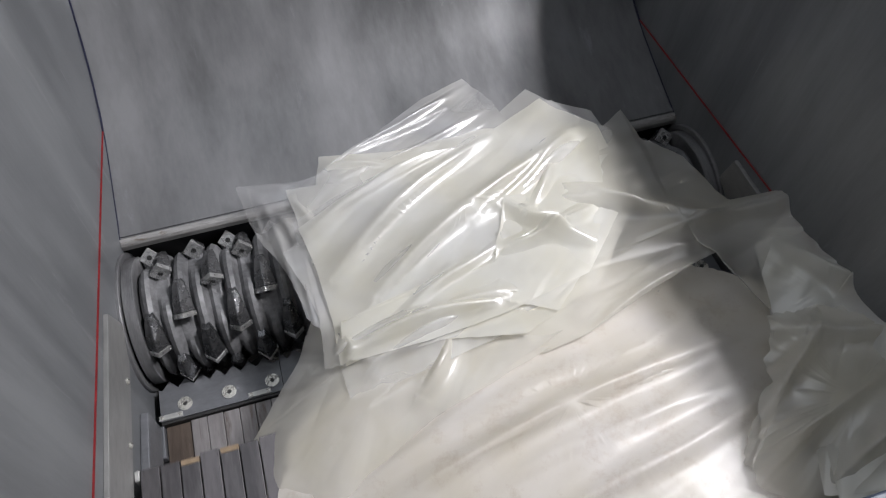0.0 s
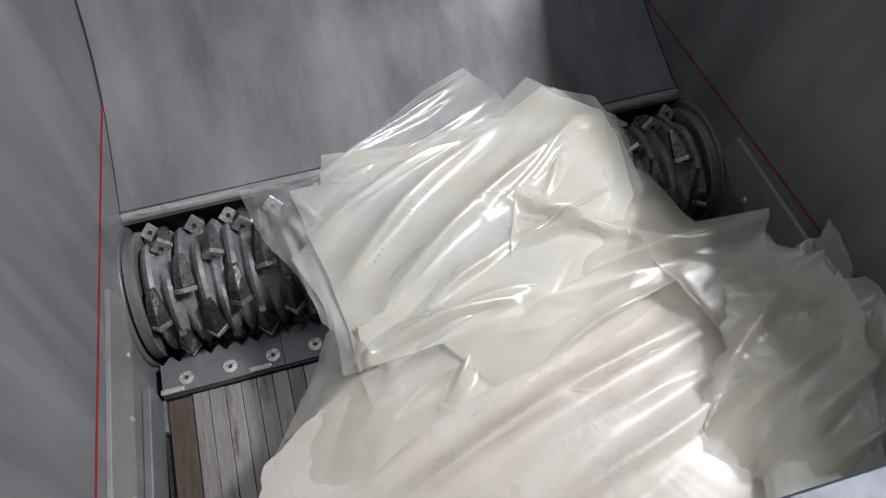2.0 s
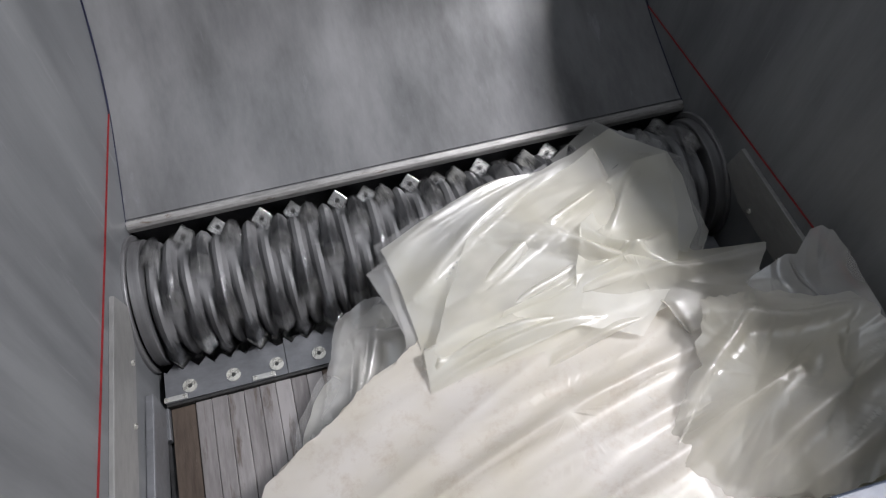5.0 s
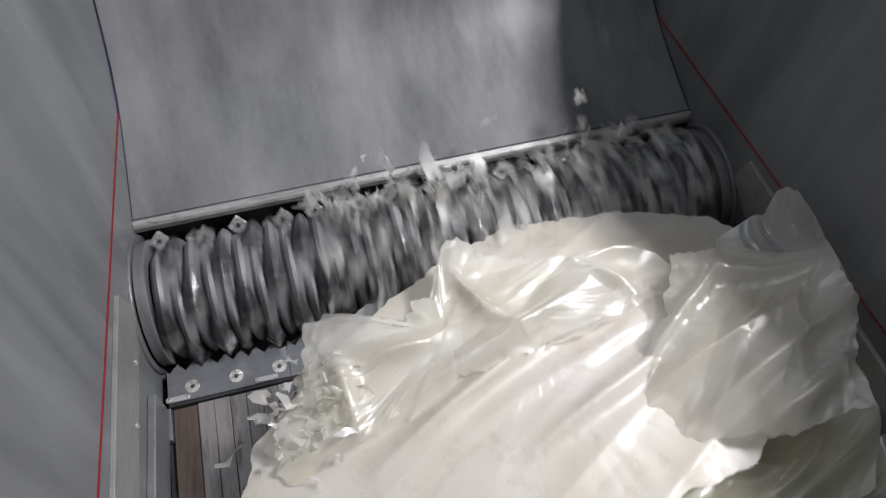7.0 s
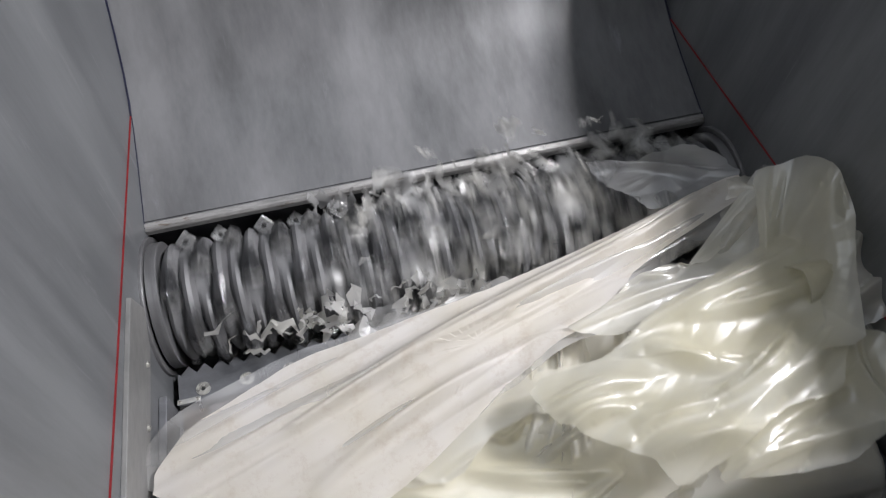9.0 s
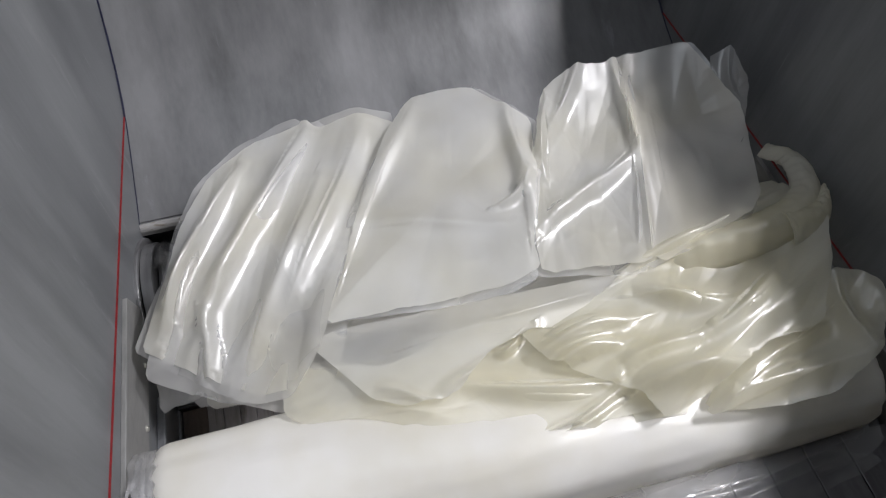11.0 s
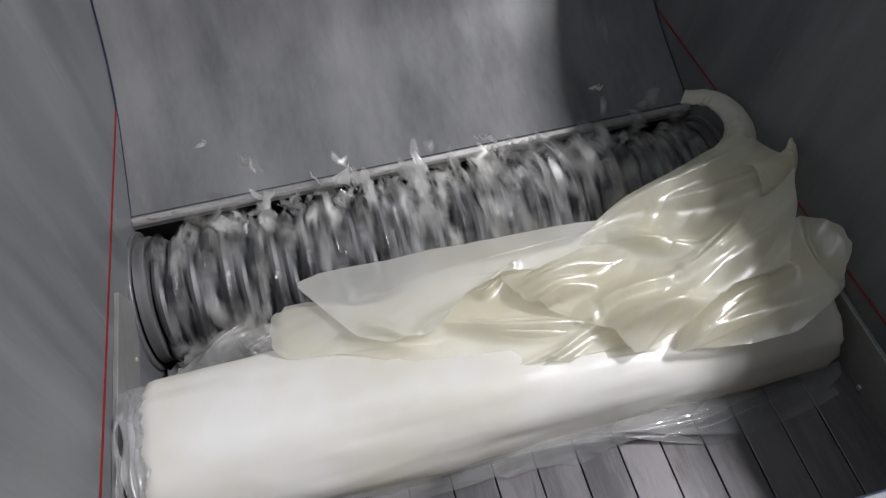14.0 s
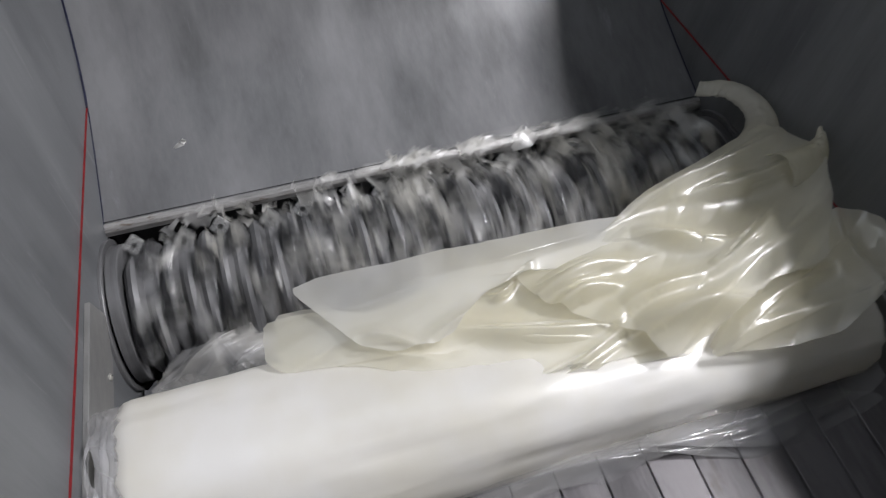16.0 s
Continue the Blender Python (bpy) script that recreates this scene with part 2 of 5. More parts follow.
# ---- the hall round the machine ----
def hall():
    tagged(part("hall_floor", box(-6, -6, -1.3, 8, 7, -1.2), CONCRETE), "grey concrete floor of the workshop hall", "floor", kind="structure")
    for n, b in (("wall_1", (-6.2, -6, -1.2, -6, 7, 7)), ("wall_2", (8, -6, -1.2, 8.2, 7, 7)), ("wall_3", (-6, 7, -1.2, 8, 7.2, 7)), ("wall_4", (-6, -6.2, -1.2, 8, -6, 7))):
        tagged(part(n, box(*b), PLASTER), "pale clad wall of the workshop hall", "wall", kind="structure")
    # the opening is unseen, added over the fill light
    bm = bmesh.new()
    for b in ((-6, -6, 7, 8, -0.05, 7.15), (-6, 2.45, 7, 8, 7, 7.15), (-6, -0.05, 7, -1.65, 2.45, 7.15), (2.05, -0.05, 7, 8, 2.45, 7.15)):
        box(*b, bm=bm)
    tagged(part("ceiling", bm, PLASTER), "pale hall ceiling with one opening above the added fill light", "ceiling", kind="structure")
    lamp = thing("high_bay_lamp", pose(*KEY), "round high-bay hall lamp hanging under the ceiling", "lamp")
    part("housing", turned([(0.03, 0.30), (0.06, 0.33), (0.22, 0.2), (0.34, 0.12), (0.36, 0.02), (7.0 - KEY[2], 0.015)], 40, "z"), PLASTER, lamp)
    part("diffuser", turned([(0.012, 0.28), (0.03, 0.29)], 40, "z"), GLOW, lamp, "glowing lamp diffuser")


# ---- the hopper ----
# the rear plate in section: flat behind the rotor, then rolled upwards
PROFILE = [(0.149, 0.127), (0.23, 0.154), (0.315, 0.184), (0.40, 0.216), (0.475, 0.252), (0.54, 0.298), (0.596, 0.35), (0.65, 0.41), (0.70, 0.474), (0.80, 0.61), (0.95, 0.82), (1.08, 1.0)]
# the west wall stands 1.7 degrees out of square
WEST = pose(0, 0.149, 0) @ pose(0, 0, 0, 0, 0, -1.7) @ pose(0, -0.149, 0)


def plate_z(y):
    for (y0, z0), (y1, z1) in zip(PROFILE, PROFILE[1:]):
        if y <= y1:
            break
    return z0 + (z1 - z0) * (y - y0) / (y1 - y0)


def section(ya, yb, up, down):
    """The plate's outline between two depths, from up above its face to down below it."""
    ys = [ya] + [ya + (yb - ya) * k / 28 for k in range(1, 28)] + [yb]
    return [(y, plate_z(y) + up) for y in ys] + [(y, plate_z(y) + down) for y in reversed(ys)]


def red_z(y):
    return 0.266 - 0.058 * y


def hopper():
    # the side walls have a round window for the rotor's end discs
    for name, x, s in (("wall_west", 0.0, -1), ("wall_east", L, 1)):
        top = 1.05
        w = part(name, prism([(-0.99, -0.6), (1.35, -0.6), (1.35, red_z(1.35) if s > 0 else top), (-0.99, red_z(-0.99) if s > 0 else top)], x, x + s * 0.03, "x"), WALL)
        if s > 0:
            # the upper panel leans outwards, its top edge falls towards the operator
            bm = bmesh.new()
            ring = []
            for y, zt in ((-0.99, 0.84), (1.35, 1.075)):
                low = red_z(y) + 0.0005
                d = (zt - low) * 0.12
                ring.append([bm.verts.new(c) for c in ((x, y, low), (x + d, y, zt), (x + d + 0.03, y, zt), (x + 0.03, y, low))])
            for k in range(4):
                bm.faces.new((ring[0][k], ring[0][(k + 1) % 4], ring[1][(k + 1) % 4], ring[1][k]))
            bm.faces.new(ring[0][::-1])
            bm.faces.new(ring[1])
            bmesh.ops.recalc_face_normals(bm, faces=bm.faces)
            part("upper_panel", bm, WALL, w, "outward-leaning upper hopper panel")
        tagged(w, "grey steel side wall of the feed hopper", "hopper wall", kind="structure")
        if s < 0:
            w.matrix_basis = WEST
        i = -s
        # lower liner below the red line, a few millimetres proud
        part("seam_line", prism([(-0.96, red_z(-0.96) - 0.0045), (0.474, red_z(0.474) - 0.0045), (0.474, red_z(0.474) - 0.0028), (-0.96, red_z(-0.96) - 0.0028)], x, x + i * 0.004, "x"), RED, w, "thin red sealant line")
        lin = prism([(-0.96, -0.2), (0.12, -0.2), (0.1495, 0.115), (0.46, red_z(0.46) - 0.006), (-0.96, red_z(-0.96) - 0.006)], x + i * 0.0005, x + i * 0.003, "x")
        part("liner", lin, WALL, w)
        seam = prism(section(0.149, 1.06 if s < 0 else 0.55, 0.0045, 0.001), x + i * 0.0005, x + i * 0.005, "x")
        part("corner_seam", seam, BLUE, w, "dark blue sealed corner seam")
        # bearing ring round the end disc
        ring = turned([(0, 0.163), (0, 0.176), (0.006, 0.176), (0.008, 0.1745), (0.008, 0.1645), (0.006, 0.163)], 96)
        bmesh.ops.transform(ring, matrix=pose(x + i * 0.003, 0, 0, 0, 0, 0) @ Matrix.Diagonal((i, 1, 1, 1)), verts=ring.verts)
        bmesh.ops.recalc_face_normals(ring, faces=ring.faces)
        part("bearing_ring", ring, DISC, w, "polished steel ring round the rotor end", True, 30)
    # the sloping rear plate
    t = 0.018
    w = part("wall_north", prism(section(0.160, 1.07, 0.0, -t), 0.001, L - 0.001, "x"), PLATE, None, "", True, 30)
    wing = prism(section(0.55, 1.07, 0.0, -t), L - 0.001, L + 0.09, "x")
    tagged(w, "rolled brushed steel rear plate of the hopper", "hopper wall", kind="structure")
    part("wing", wing, PLATE, w, "", True, 30)
    lip = prism([(0.143, 0.1245), (0.148, 0.131), (0.160, 0.1365), (0.160, 0.112), (0.148, 0.106), (0.143, 0.110)], 0.003, L - 0.003, "x", 0.0015)
    part("lip", lip, WORN, w, "worn bright lower lip of the plate")
    lip2 = prism([(0.166, plate_z(0.166) + 0.0005), (0.166, plate_z(0.166) + 0.004), (0.1755, plate_z(0.1755) + 0.004), (0.1755, plate_z(0.1755) + 0.0005)], 0.003, L - 0.003, "x")
    part("weld_bead", lip2, PLATE, w)
    part("stripper_bar", prism([(0.158, 0.09), (0.186, 0.105), (0.23, 0.105), (0.23, -0.3), (0.2, -0.3)], 0.002, L - 0.002, "x"), DARK, w, "near-black bar behind the rotor")
    # the front wall with its rim
    w = part("wall_south", box(-0.03, -1.0, -0.6, L + 0.03, -0.985, 0.585), WALL)
    tagged(w, "steel front wall of the hopper with a folded rim", "hopper wall", kind="structure")
    part("rim", box(-0.02, -1.02, 0.586, L + 0.03, -0.964, 0.6, 0.004), RIM, w, "blue-grey painted folded rim")
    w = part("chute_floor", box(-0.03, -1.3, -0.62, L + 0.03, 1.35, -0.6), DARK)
    tagged(w, "near-black discharge chute under the rotor", "chute", kind="structure")
    # wear rails on both side walls
    for x, i in ((0.0, 1), (L, -1)):
        r = thing("wear_rail", (WEST if i > 0 else Matrix()) @ pose(x + i * 0.003, 0, 0), "grey steel wear rail bolted to the hopper side wall", "rail", "wear rails")
        a, b = sorted((0.0, i * 0.011))
        part("bar", prism([(-0.100, 0.158), (-0.124, 0.246), (-0.955, 0.252), (-0.955, 0.108), (-0.19, 0.116)], a, b, "x", 0.0015), RAIL, r)
        a, b = sorted((i * 0.0005, i * 0.020))
        part("guide", prism([(-0.262, -0.07), (-0.262, 0.03), (-0.955, 0.06), (-0.955, -0.07)], a, b, "x", 0.003), KNIFE, r, "dark ram guide strip")
        head = turned([(0, 0.007), (0.003, 0.007), (0.005, 0.005)], 16)
        bmesh.ops.transform(head, matrix=Matrix.Diagonal((i, 1, 1, 1)), verts=head.verts)
        bmesh.ops.recalc_face_normals(head, faces=head.faces)
        first = part("screw", head, BOLT, r, "small bright screw head")
        first.location = (i * 0.0112, -0.235, 0.14)
        for y in (-0.38, -0.55, -0.7):
            share("screw", first.data, pose(i * 0.0112, y, 0.132), r)


# ---- the cutting rotor ----
PITCH = 0.0385
RINGS = 37
KNIVES = [(0.058 + PITCH * k, (k * 47 + 62 + 120 * h) % 360) for k in range(RINGS) for h in (0, 1, 2)]


def rotor():
    r = thing("cutting_rotor", pose(0, 0, 0), "dark ribbed shredder rotor set with square knives", "rotor")
    pocket = {}
    for x, a in KNIVES:
        pocket.setdefault(round((x - 0.058) / PITCH), []).append(radians(a + 90))

    def shape(u, a, rad):
        k = round((u - 0.058) / PITCH)
        d = abs((u - 0.058) / PITCH - k)
        for c in pocket.get(k, ()):
            e = (a - c + math.pi) % (2 * math.pi) - math.pi
            if 0 < e < 0.75:
                rad -= 0.026 * (1 - d * 1.3) * math.sin(math.pi * (e / 0.75) ** 0.5)
            elif -0.5 < e <= 0:
                rad += 0.006 * (1 - abs(2 * d)) * math.cos(e * 3.1)
        return rad

    prof = [(0.036, 0.10)]
    for k in range(RINGS * 4 + 1):
        u = 0.058 + PITCH * (k / 4 - 0.5)
        f = (0.0, 0.72, 1.0, 0.72)[k % 4]
        if 0.037 < u < L - 0.037:
            prof.append((u, 0.128 + 0.022 * f))
    prof.append((L - 0.036, 0.10))
    part("drum", turned(prof, 120, "x", shape), ROTOR, r, "ribbed oily drum", True, 24)
    for x0, x1 in ((0.006, 0.034), (L - 0.034, L - 0.006)):
        part("end_disc", turned([(x0, 0.12), (x0, 0.157), (x0 + 0.002, 0.1595), (x1 - 0.002, 0.1595), (x1, 0.157), (x1, 0.12)], 96), DISC, r, "turned steel end disc", True, 30)
    # one knife: a wedge-shaped holder, a square insert on its point and a socket bolt
    bm = bmesh.new()
    rows = []
    for y, h, w, base in ((0.004, 0.0245, 0.0245, 0.150), (0.030, 0.021, 0.022, 0.149), (0.062, 0.010, 0.016, 0.143), (0.082, 0.002, 0.010, 0.138)):
        rows.append([bm.verts.new(c) for c in ((0, y, base + h), (w, y, base), (w * 0.8, y, base - 0.025), (-w * 0.8, y, base - 0.025), (-w, y, base))])
    for r0, r1 in zip(rows, rows[1:]):
        for k in range(5):
            bm.faces.new((r0[k], r0[(k + 1) % 5], r1[(k + 1) % 5], r1[k]))
    bm.faces.new(rows[0][::-1])
    bm.faces.new(rows[-1])
    bmesh.ops.recalc_face_normals(bm, faces=bm.faces)
    bmesh.ops.bevel(bm, geom=list(bm.edges), offset=0.0016, segments=1, affect="EDGES")
    ins = box(-0.019, -0.009, -0.019, 0.019, 0.003, 0.019, 0.0012)
    bmesh.ops.transform(ins, matrix=Matrix.Translation((0, 0, 0.150)) @ Matrix.Rotation(radians(45), 4, "Y"), verts=ins.verts)
    scr = turned([(-0.0105, 0.0025), (-0.0095, 0.003), (-0.0115, 0.0038), (-0.0115, 0.0055), (-0.0105, 0.0062), (-0.0075, 0.0062)], 14, "z")
    bmesh.ops.transform(scr, matrix=Matrix.Translation((0, 0, 0.150)) @ Matrix.Rotation(radians(-90), 4, "X"), verts=scr.verts)
    meshes = None
    for x, a in KNIVES:
        m = pose(x, 0, 0, a, 0, 0)
        if meshes is None:
            h = part("knife_holder", bm, HOLDER, r, "wedge-shaped knife holder")
            h.matrix_basis = m
            s = part("insert", ins, INSERT, h, "bright square knife insert")
            b = part("bolt", scr, HOLE, h, "socket bolt")
            meshes = (h.data, s.data, b.data)
        else:
            h = share("knife_holder", meshes[0], m, r)
            h["label"] = "wedge-shaped knife holder"
            share("insert", meshes[1], Matrix(), h)
            share("bolt", meshes[2], Matrix(), h)
    return r


# ---- the toothed counter knife and the slatted floor ----
def counter_knife():
    z = -0.063
    e = thing("counter_knife", pose(0, 0, 0), "dark steel counter knife with a saw-toothed edge below the rotor", "knife")
    n = 5
    for k in range(n):
        x0, x1 = 0.012 + (L - 0.024) * k / n, 0.012 + (L - 0.024) * (k + 1) / n - 0.0015
        out = [(x1, -0.2505), (x0, -0.2505)]
        # one tooth between every two rings
        pts = []
        j = -1
        while True:
            for xx, yy in ((0.058 + PITCH * j, -0.170), (0.058 + PITCH * (j + 0.5), -0.149)):
                if x0 < xx < x1:
                    pts.append((xx, yy))
            j += 1
            if 0.058 + PITCH * j > x1:
                break
        pts = [(x0, -0.165)] + pts + [(x1, -0.165)]
        part("blade", prism(out + pts, z - 0.045, z, "z"), KNIFE, e)
    # the gap's shade is put in as a dark strip
    part("gap_shade", box(0.012, -0.2575, z - 0.05, L - 0.012, -0.251, z - 0.004), HOLE, e, "dark strip standing for the shade in the gap")
    ring = turned([(0.0005, 0.0178), (0.003, 0.0172), (0.003, 0.0125), (0.0022, 0.0118), (0.0022, 0.0095), (0.003, 0.009), (0.003, 0.0062), (0.0008, 0.0058)], 28, "z")
    # a dark hexagon paints the shade of the hollow socket
    soc = turned([(0.0005, 0.0055), (0.0016, 0.0055)], 6, "z")
    tab = box(-0.028, -0.0065, 0.0004, 0.028, 0.0065, 0.004, 0.0012)
    pin = turned([(0.0042, 0.0048), (0.0058, 0.0045), (0.0058, 0.0022), (0.005, 0.002)], 14, "z")
    first = {}

    def copyof(name, bm, mat, parent, m, label=""):
        if name in first:
            ob = share(name, first[name], m, parent)
            if label:
                ob["label"] = label
        else:
            ob = part(name, bm, mat, parent, label)
            ob.matrix_basis = m
            first[name] = ob.data
        return ob

    for k in range(14):
        b = copyof("bolt", ring, BOLT, e, pose(0.071 + 0.1055 * k, -0.218, z), "bright countersunk bolt")
        copyof("socket", soc, HOLE, b, Matrix())
    for k in range(7):
        t = copyof("tab", tab, TAB, e, pose(0.036 + 0.212 * k, -0.2425, z), "pale steel locating tab")
        for dx in (-0.021, 0.021):
            copyof("pin", pin, BOLT, t, pose(dx, 0, 0))
    return e


def floor():
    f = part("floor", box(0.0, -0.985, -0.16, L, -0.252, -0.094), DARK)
    tagged(f, "hopper floor of worn steel slats, some rust-brown, with near-black gaps", "floor", kind="structure")
    part("edge_block", box(0.002, -0.34, -0.0935, 0.0155, -0.2585, -0.068, 0.002), KNIFE, f)
    edges = [0.017, 0.0765] + [0.0765 + 0.0385 * k for k in range(1, 36)] + [1.4835]
    rng = random.Random(4)
    for k, (a, b) in enumerate(zip(edges, edges[1:])):
        if b - a < 0.01:
            continue
        z = -0.075 - rng.uniform(0, 0.002) - (0.006 if k == 0 else 0)
        s = part("slat", box(a + 0.0006, -0.98, -0.0935, b - 0.0006, -0.2585 - rng.uniform(0, 0.001), z, 0.0012), RUST if k in (0, 9, 17, 26) else SLAT, f, "rust-brown sunken slat" if k == 0 else "")


# ---- the pusher ram ----
def ram():
    e = thing("pusher_ram", pose(0, -0.43, 0), "grey pusher ram with a slatted steel top", "ram")
    part("body", box(0.026, -0.52, -0.068, L - 0.026, -0.012, 0.1045), DARK, e)
    xs = [0.010 + 0.0405 * k for k in range(9)]
    xs += [xs[-1] + 0.0873 * k for k in range(1, 14)]
    xs = [x for x in xs if x < 1.46] + [L - 0.010]
    rng = random.Random(9)
    for k, (a, b) in enumerate(zip(xs, xs[1:])):
        tip = rng.uniform(-0.004, 0.002)
        part("slat", box(a + 0.0013, -0.55, 0.105, b - 0.0013, tip - (0.012 if k in (2, 4) else 0), 0.12 - rng.uniform(0, 0.0015), 0.0015), RAMSLAT, e)
        if k in (2, 4):
            part("slat_end", box(a + 0.0015, tip - 0.0115, 0.105, b - 0.0015, tip, 0.1185, 0.001), RAMEND, e, "tan worn slat end")
    part("corner_pad", box(-0.001, -0.022, 0.09, 0.0095, 0.0, 0.118, 0.002), TAB, e, "pale corner pad")
    return e


# ---- plastic film ----
def facet(p):
    """The rise from the creases round a cell to its middle."""
    d = noise.voronoi(p)[0]
    return d[1] - d[0]


def film(name, outline, z, label, material, folds=(), droop=0.0, crumple=0.003, grain=(0.0, 3.5), layers=1, seed=1, category="plastic film", group="", rings=58, around=300, ragged=0.004, pleats=None, margin=False, soft=True, cell=8.0, bulge=0.0):
    """A slack sheet of film whose middle lies about z: an outline (x, y, z) in metres, raised folds (x0, y0, x1, y1, height, width) and flat
    facets between sharp creases that run along grain = (degrees, stretch). Further layers are larger or smaller copies with their own creases."""
    cx, cy = sum(p[0] for p in outline) / len(outline), sum(p[1] for p in outline) / len(outline)
    outline = [Vector((p[0] - cx, p[1] - cy, (p[2] if len(p) > 2 else z - droop) - z)) for p in outline]
    if soft:
        # round the corners of the outline
        pairs = list(zip(outline, outline[1:] + outline[:1]))
        outline = [p.lerp(q, f) for p, q in pairs for f in (0.12, 0.88)]
    e = thing(name, pose(cx, cy, z), label, category, group)
    ga, gs = radians(grain[0]), grain[1]
    for layer in range(layers):
        if layer:
            rings, around = 26, 160
        off = Vector((seed * 7.3 + layer * 3.1, seed * 2.7, layer * 1.9))
        size = 1.0 + (0.05 if margin else -0.045) * layer
        turn = 0.06 * layer * (-1) ** layer
        n = len(outline)
        lens = [(outline[(i + 1) % n] - outline[i]).length for i in range(n)]
        total, rim = sum(lens), []
        for k in range(around):
            d = total * k / around
            i = 0
            while d > lens[i]:
                d -= lens[i]
                i += 1
            p = outline[i].lerp(outline[(i + 1) % n], d / lens[i])
            w = noise.noise(Vector((p.x * 16, p.y * 16, 0)) + off) * ragged + noise.noise(Vector((p.x * 55, p.y * 55, 3)) + off) * ragged * 0.5 + noise.noise(Vector((p.x * 6, p.y * 6, 7)) + off) * ragged * 1.2
            m = size + w / (math.hypot(p.x, p.y) or 1)
            rim.append((p.x * m, p.y * m, p.z))
        bm = bmesh.new()

        def height(x, y, s, zr):
            h = zr * s ** 1.6 + bulge * (1 - s * s) - 0.012 * layer
            for x0, y0, x1, y1, hh, ww in folds:
                ax, ay, bx, by = x0 - cx, y0 - cy, x1 - cx, y1 - cy
                q = (bx - ax) ** 2 + (by - ay) ** 2
                k = ((x - ax) * (bx - ax) + (y - ay) * (by - ay)) / q
                c = min(1.0, max(0.0, k))
                bend = 0.018 * math.sin(3.0 * c + ax * 9)
                f = (bx - ax) * (y - ay) - (by - ay) * (x - ax)
                d = abs(math.hypot(x - ax - c * (bx - ax), y - ay - c * (by - ay)) + (bend if f > 0 else -bend))
                side = 1.0 if f > 0 else 0.7
                h += hh * math.exp(-(d / (ww * side * 1.15)) ** 1.6) * (1 - 0.75 * abs(2 * c - 1) ** 2)
            u = (x * math.cos(ga) + y * math.sin(ga)) / gs
            v = -x * math.sin(ga) + y * math.cos(ga)
            p = Vector((u * cell, v * cell, 0)) + off
            p += 0.25 * Vector((noise.noise(p * 0.7), noise.noise(p * 0.7 + Vector((9, 2, 1))), 0))
            h += crumple * (3.2 * min(facet(p), 0.75) + 0.8 * min(facet(p * 2.3), 0.6))
            h += crumple * 3.0 * noise.noise(Vector((x * 4, y * 4, 5)) + off)
            if pleats:
                gap, tall, wide = pleats
                w = v / gap + 0.3 * noise.noise(Vector((u * 1.4 * gs, v * 2.0, 4)) + off)
                k = math.floor(w)
                d = min(w - k, 1 - w + k) * gap
                big = 0.15 + 0.85 * min(1.0, abs(noise.noise(Vector((k + (w - k > 0.5), u * 1.6 * gs, 6)) + off)) * 2.4)
                h += tall * big * math.exp(-(d / wide) ** 1.4)
            return h

        ct, st = math.cos(turn), math.sin(turn)
        hub = bm.verts.new((0, 0, height(0, 0, 0, 0)))
        last = None
        for r in range(1, rings + 1):
            s = (r / rings) ** 0.7
            row = []
            for x, y, zr in rim:
                X, Y = x * s, y * s
                row.append(bm.verts.new((X * ct - Y * st, X * st + Y * ct, height(X, Y, s, zr))))
            for k in range(around):
                j = (k + 1) % around
                if last is None:
                    bm.faces.new((hub, row[k], row[j]))
                else:
                    bm.faces.new((last[k], row[k], row[j], last[j]))
            last = row
        part("sheet" if layer == 0 else "under_layer", bm, FILM_THIN if margin and layer else material, e, "thin clear under layer" if margin and layer else "", True)
    return e


def ribbon(name, path, widths, z, label, material, lift=(), seed=3, group=""):
    """A twisted strip of film along a plan path, with its own width and lift at each station."""
    e = thing(name, pose(path[0][0], path[0][1], z), label, "plastic film", group)
    # round the bends
    line = [(*p, w, h) for p, w, h in zip(path, widths, lift)]
    for _ in range(2):
        cut = [tuple(a + (b - a) * f for a, b in zip(p, q)) for p, q in zip(line, line[1:]) for f in (0.25, 0.75)]
        line = [line[0]] + cut + [line[-1]]
    path, widths, lift = [p[:2] for p in line], [p[2] for p in line], [p[3] for p in line]
    bm = bmesh.new()
    n, rows = len(path), []
    for k in range((n - 1) * 4 + 1):
        i = min(k // 4, n - 2)
        f = k / 4 - i
        g = f * f * (3 - 2 * f)
        a, b = path[i], path[i + 1]
        x, y = a[0] + (b[0] - a[0]) * f, a[1] + (b[1] - a[1]) * f
        p0, p1 = path[max(i - (f < 0.5), 0)], path[min(i + 1 + (f >= 0.5), n - 1)]
        d = Vector((p1[0] - p0[0], p1[1] - p0[1], 0)).normalized()
        side = Vector((-d.y, d.x, 0))
        w = widths[i] + (widths[i + 1] - widths[i]) * g
        h = lift[i] + (lift[i + 1] - lift[i]) * g
        row = []
        for j in range(13):
            v = j / 12 * 2 - 1
            c = Vector((x - path[0][0], y - path[0][1], h)) + side * (v * w / 2)
            c.z += 0.45 * w * (1 - v * v) + 0.006 * noise.noise(Vector((k * 0.25, j * 0.9, seed)))
            row.append(bm.verts.new(c))
        rows.append(row)
    for r0, r1 in zip(rows, rows[1:]):
        for j in range(12):
            bm.faces.new((r0[j], r0[j + 1], r1[j + 1], r1[j]))
    ob = part("strip", bm, material, e, "", True)
    so = ob.modifiers.new("gauge", "SOLIDIFY")
    so.thickness, so.offset = 0.0014, 0.0
    return e


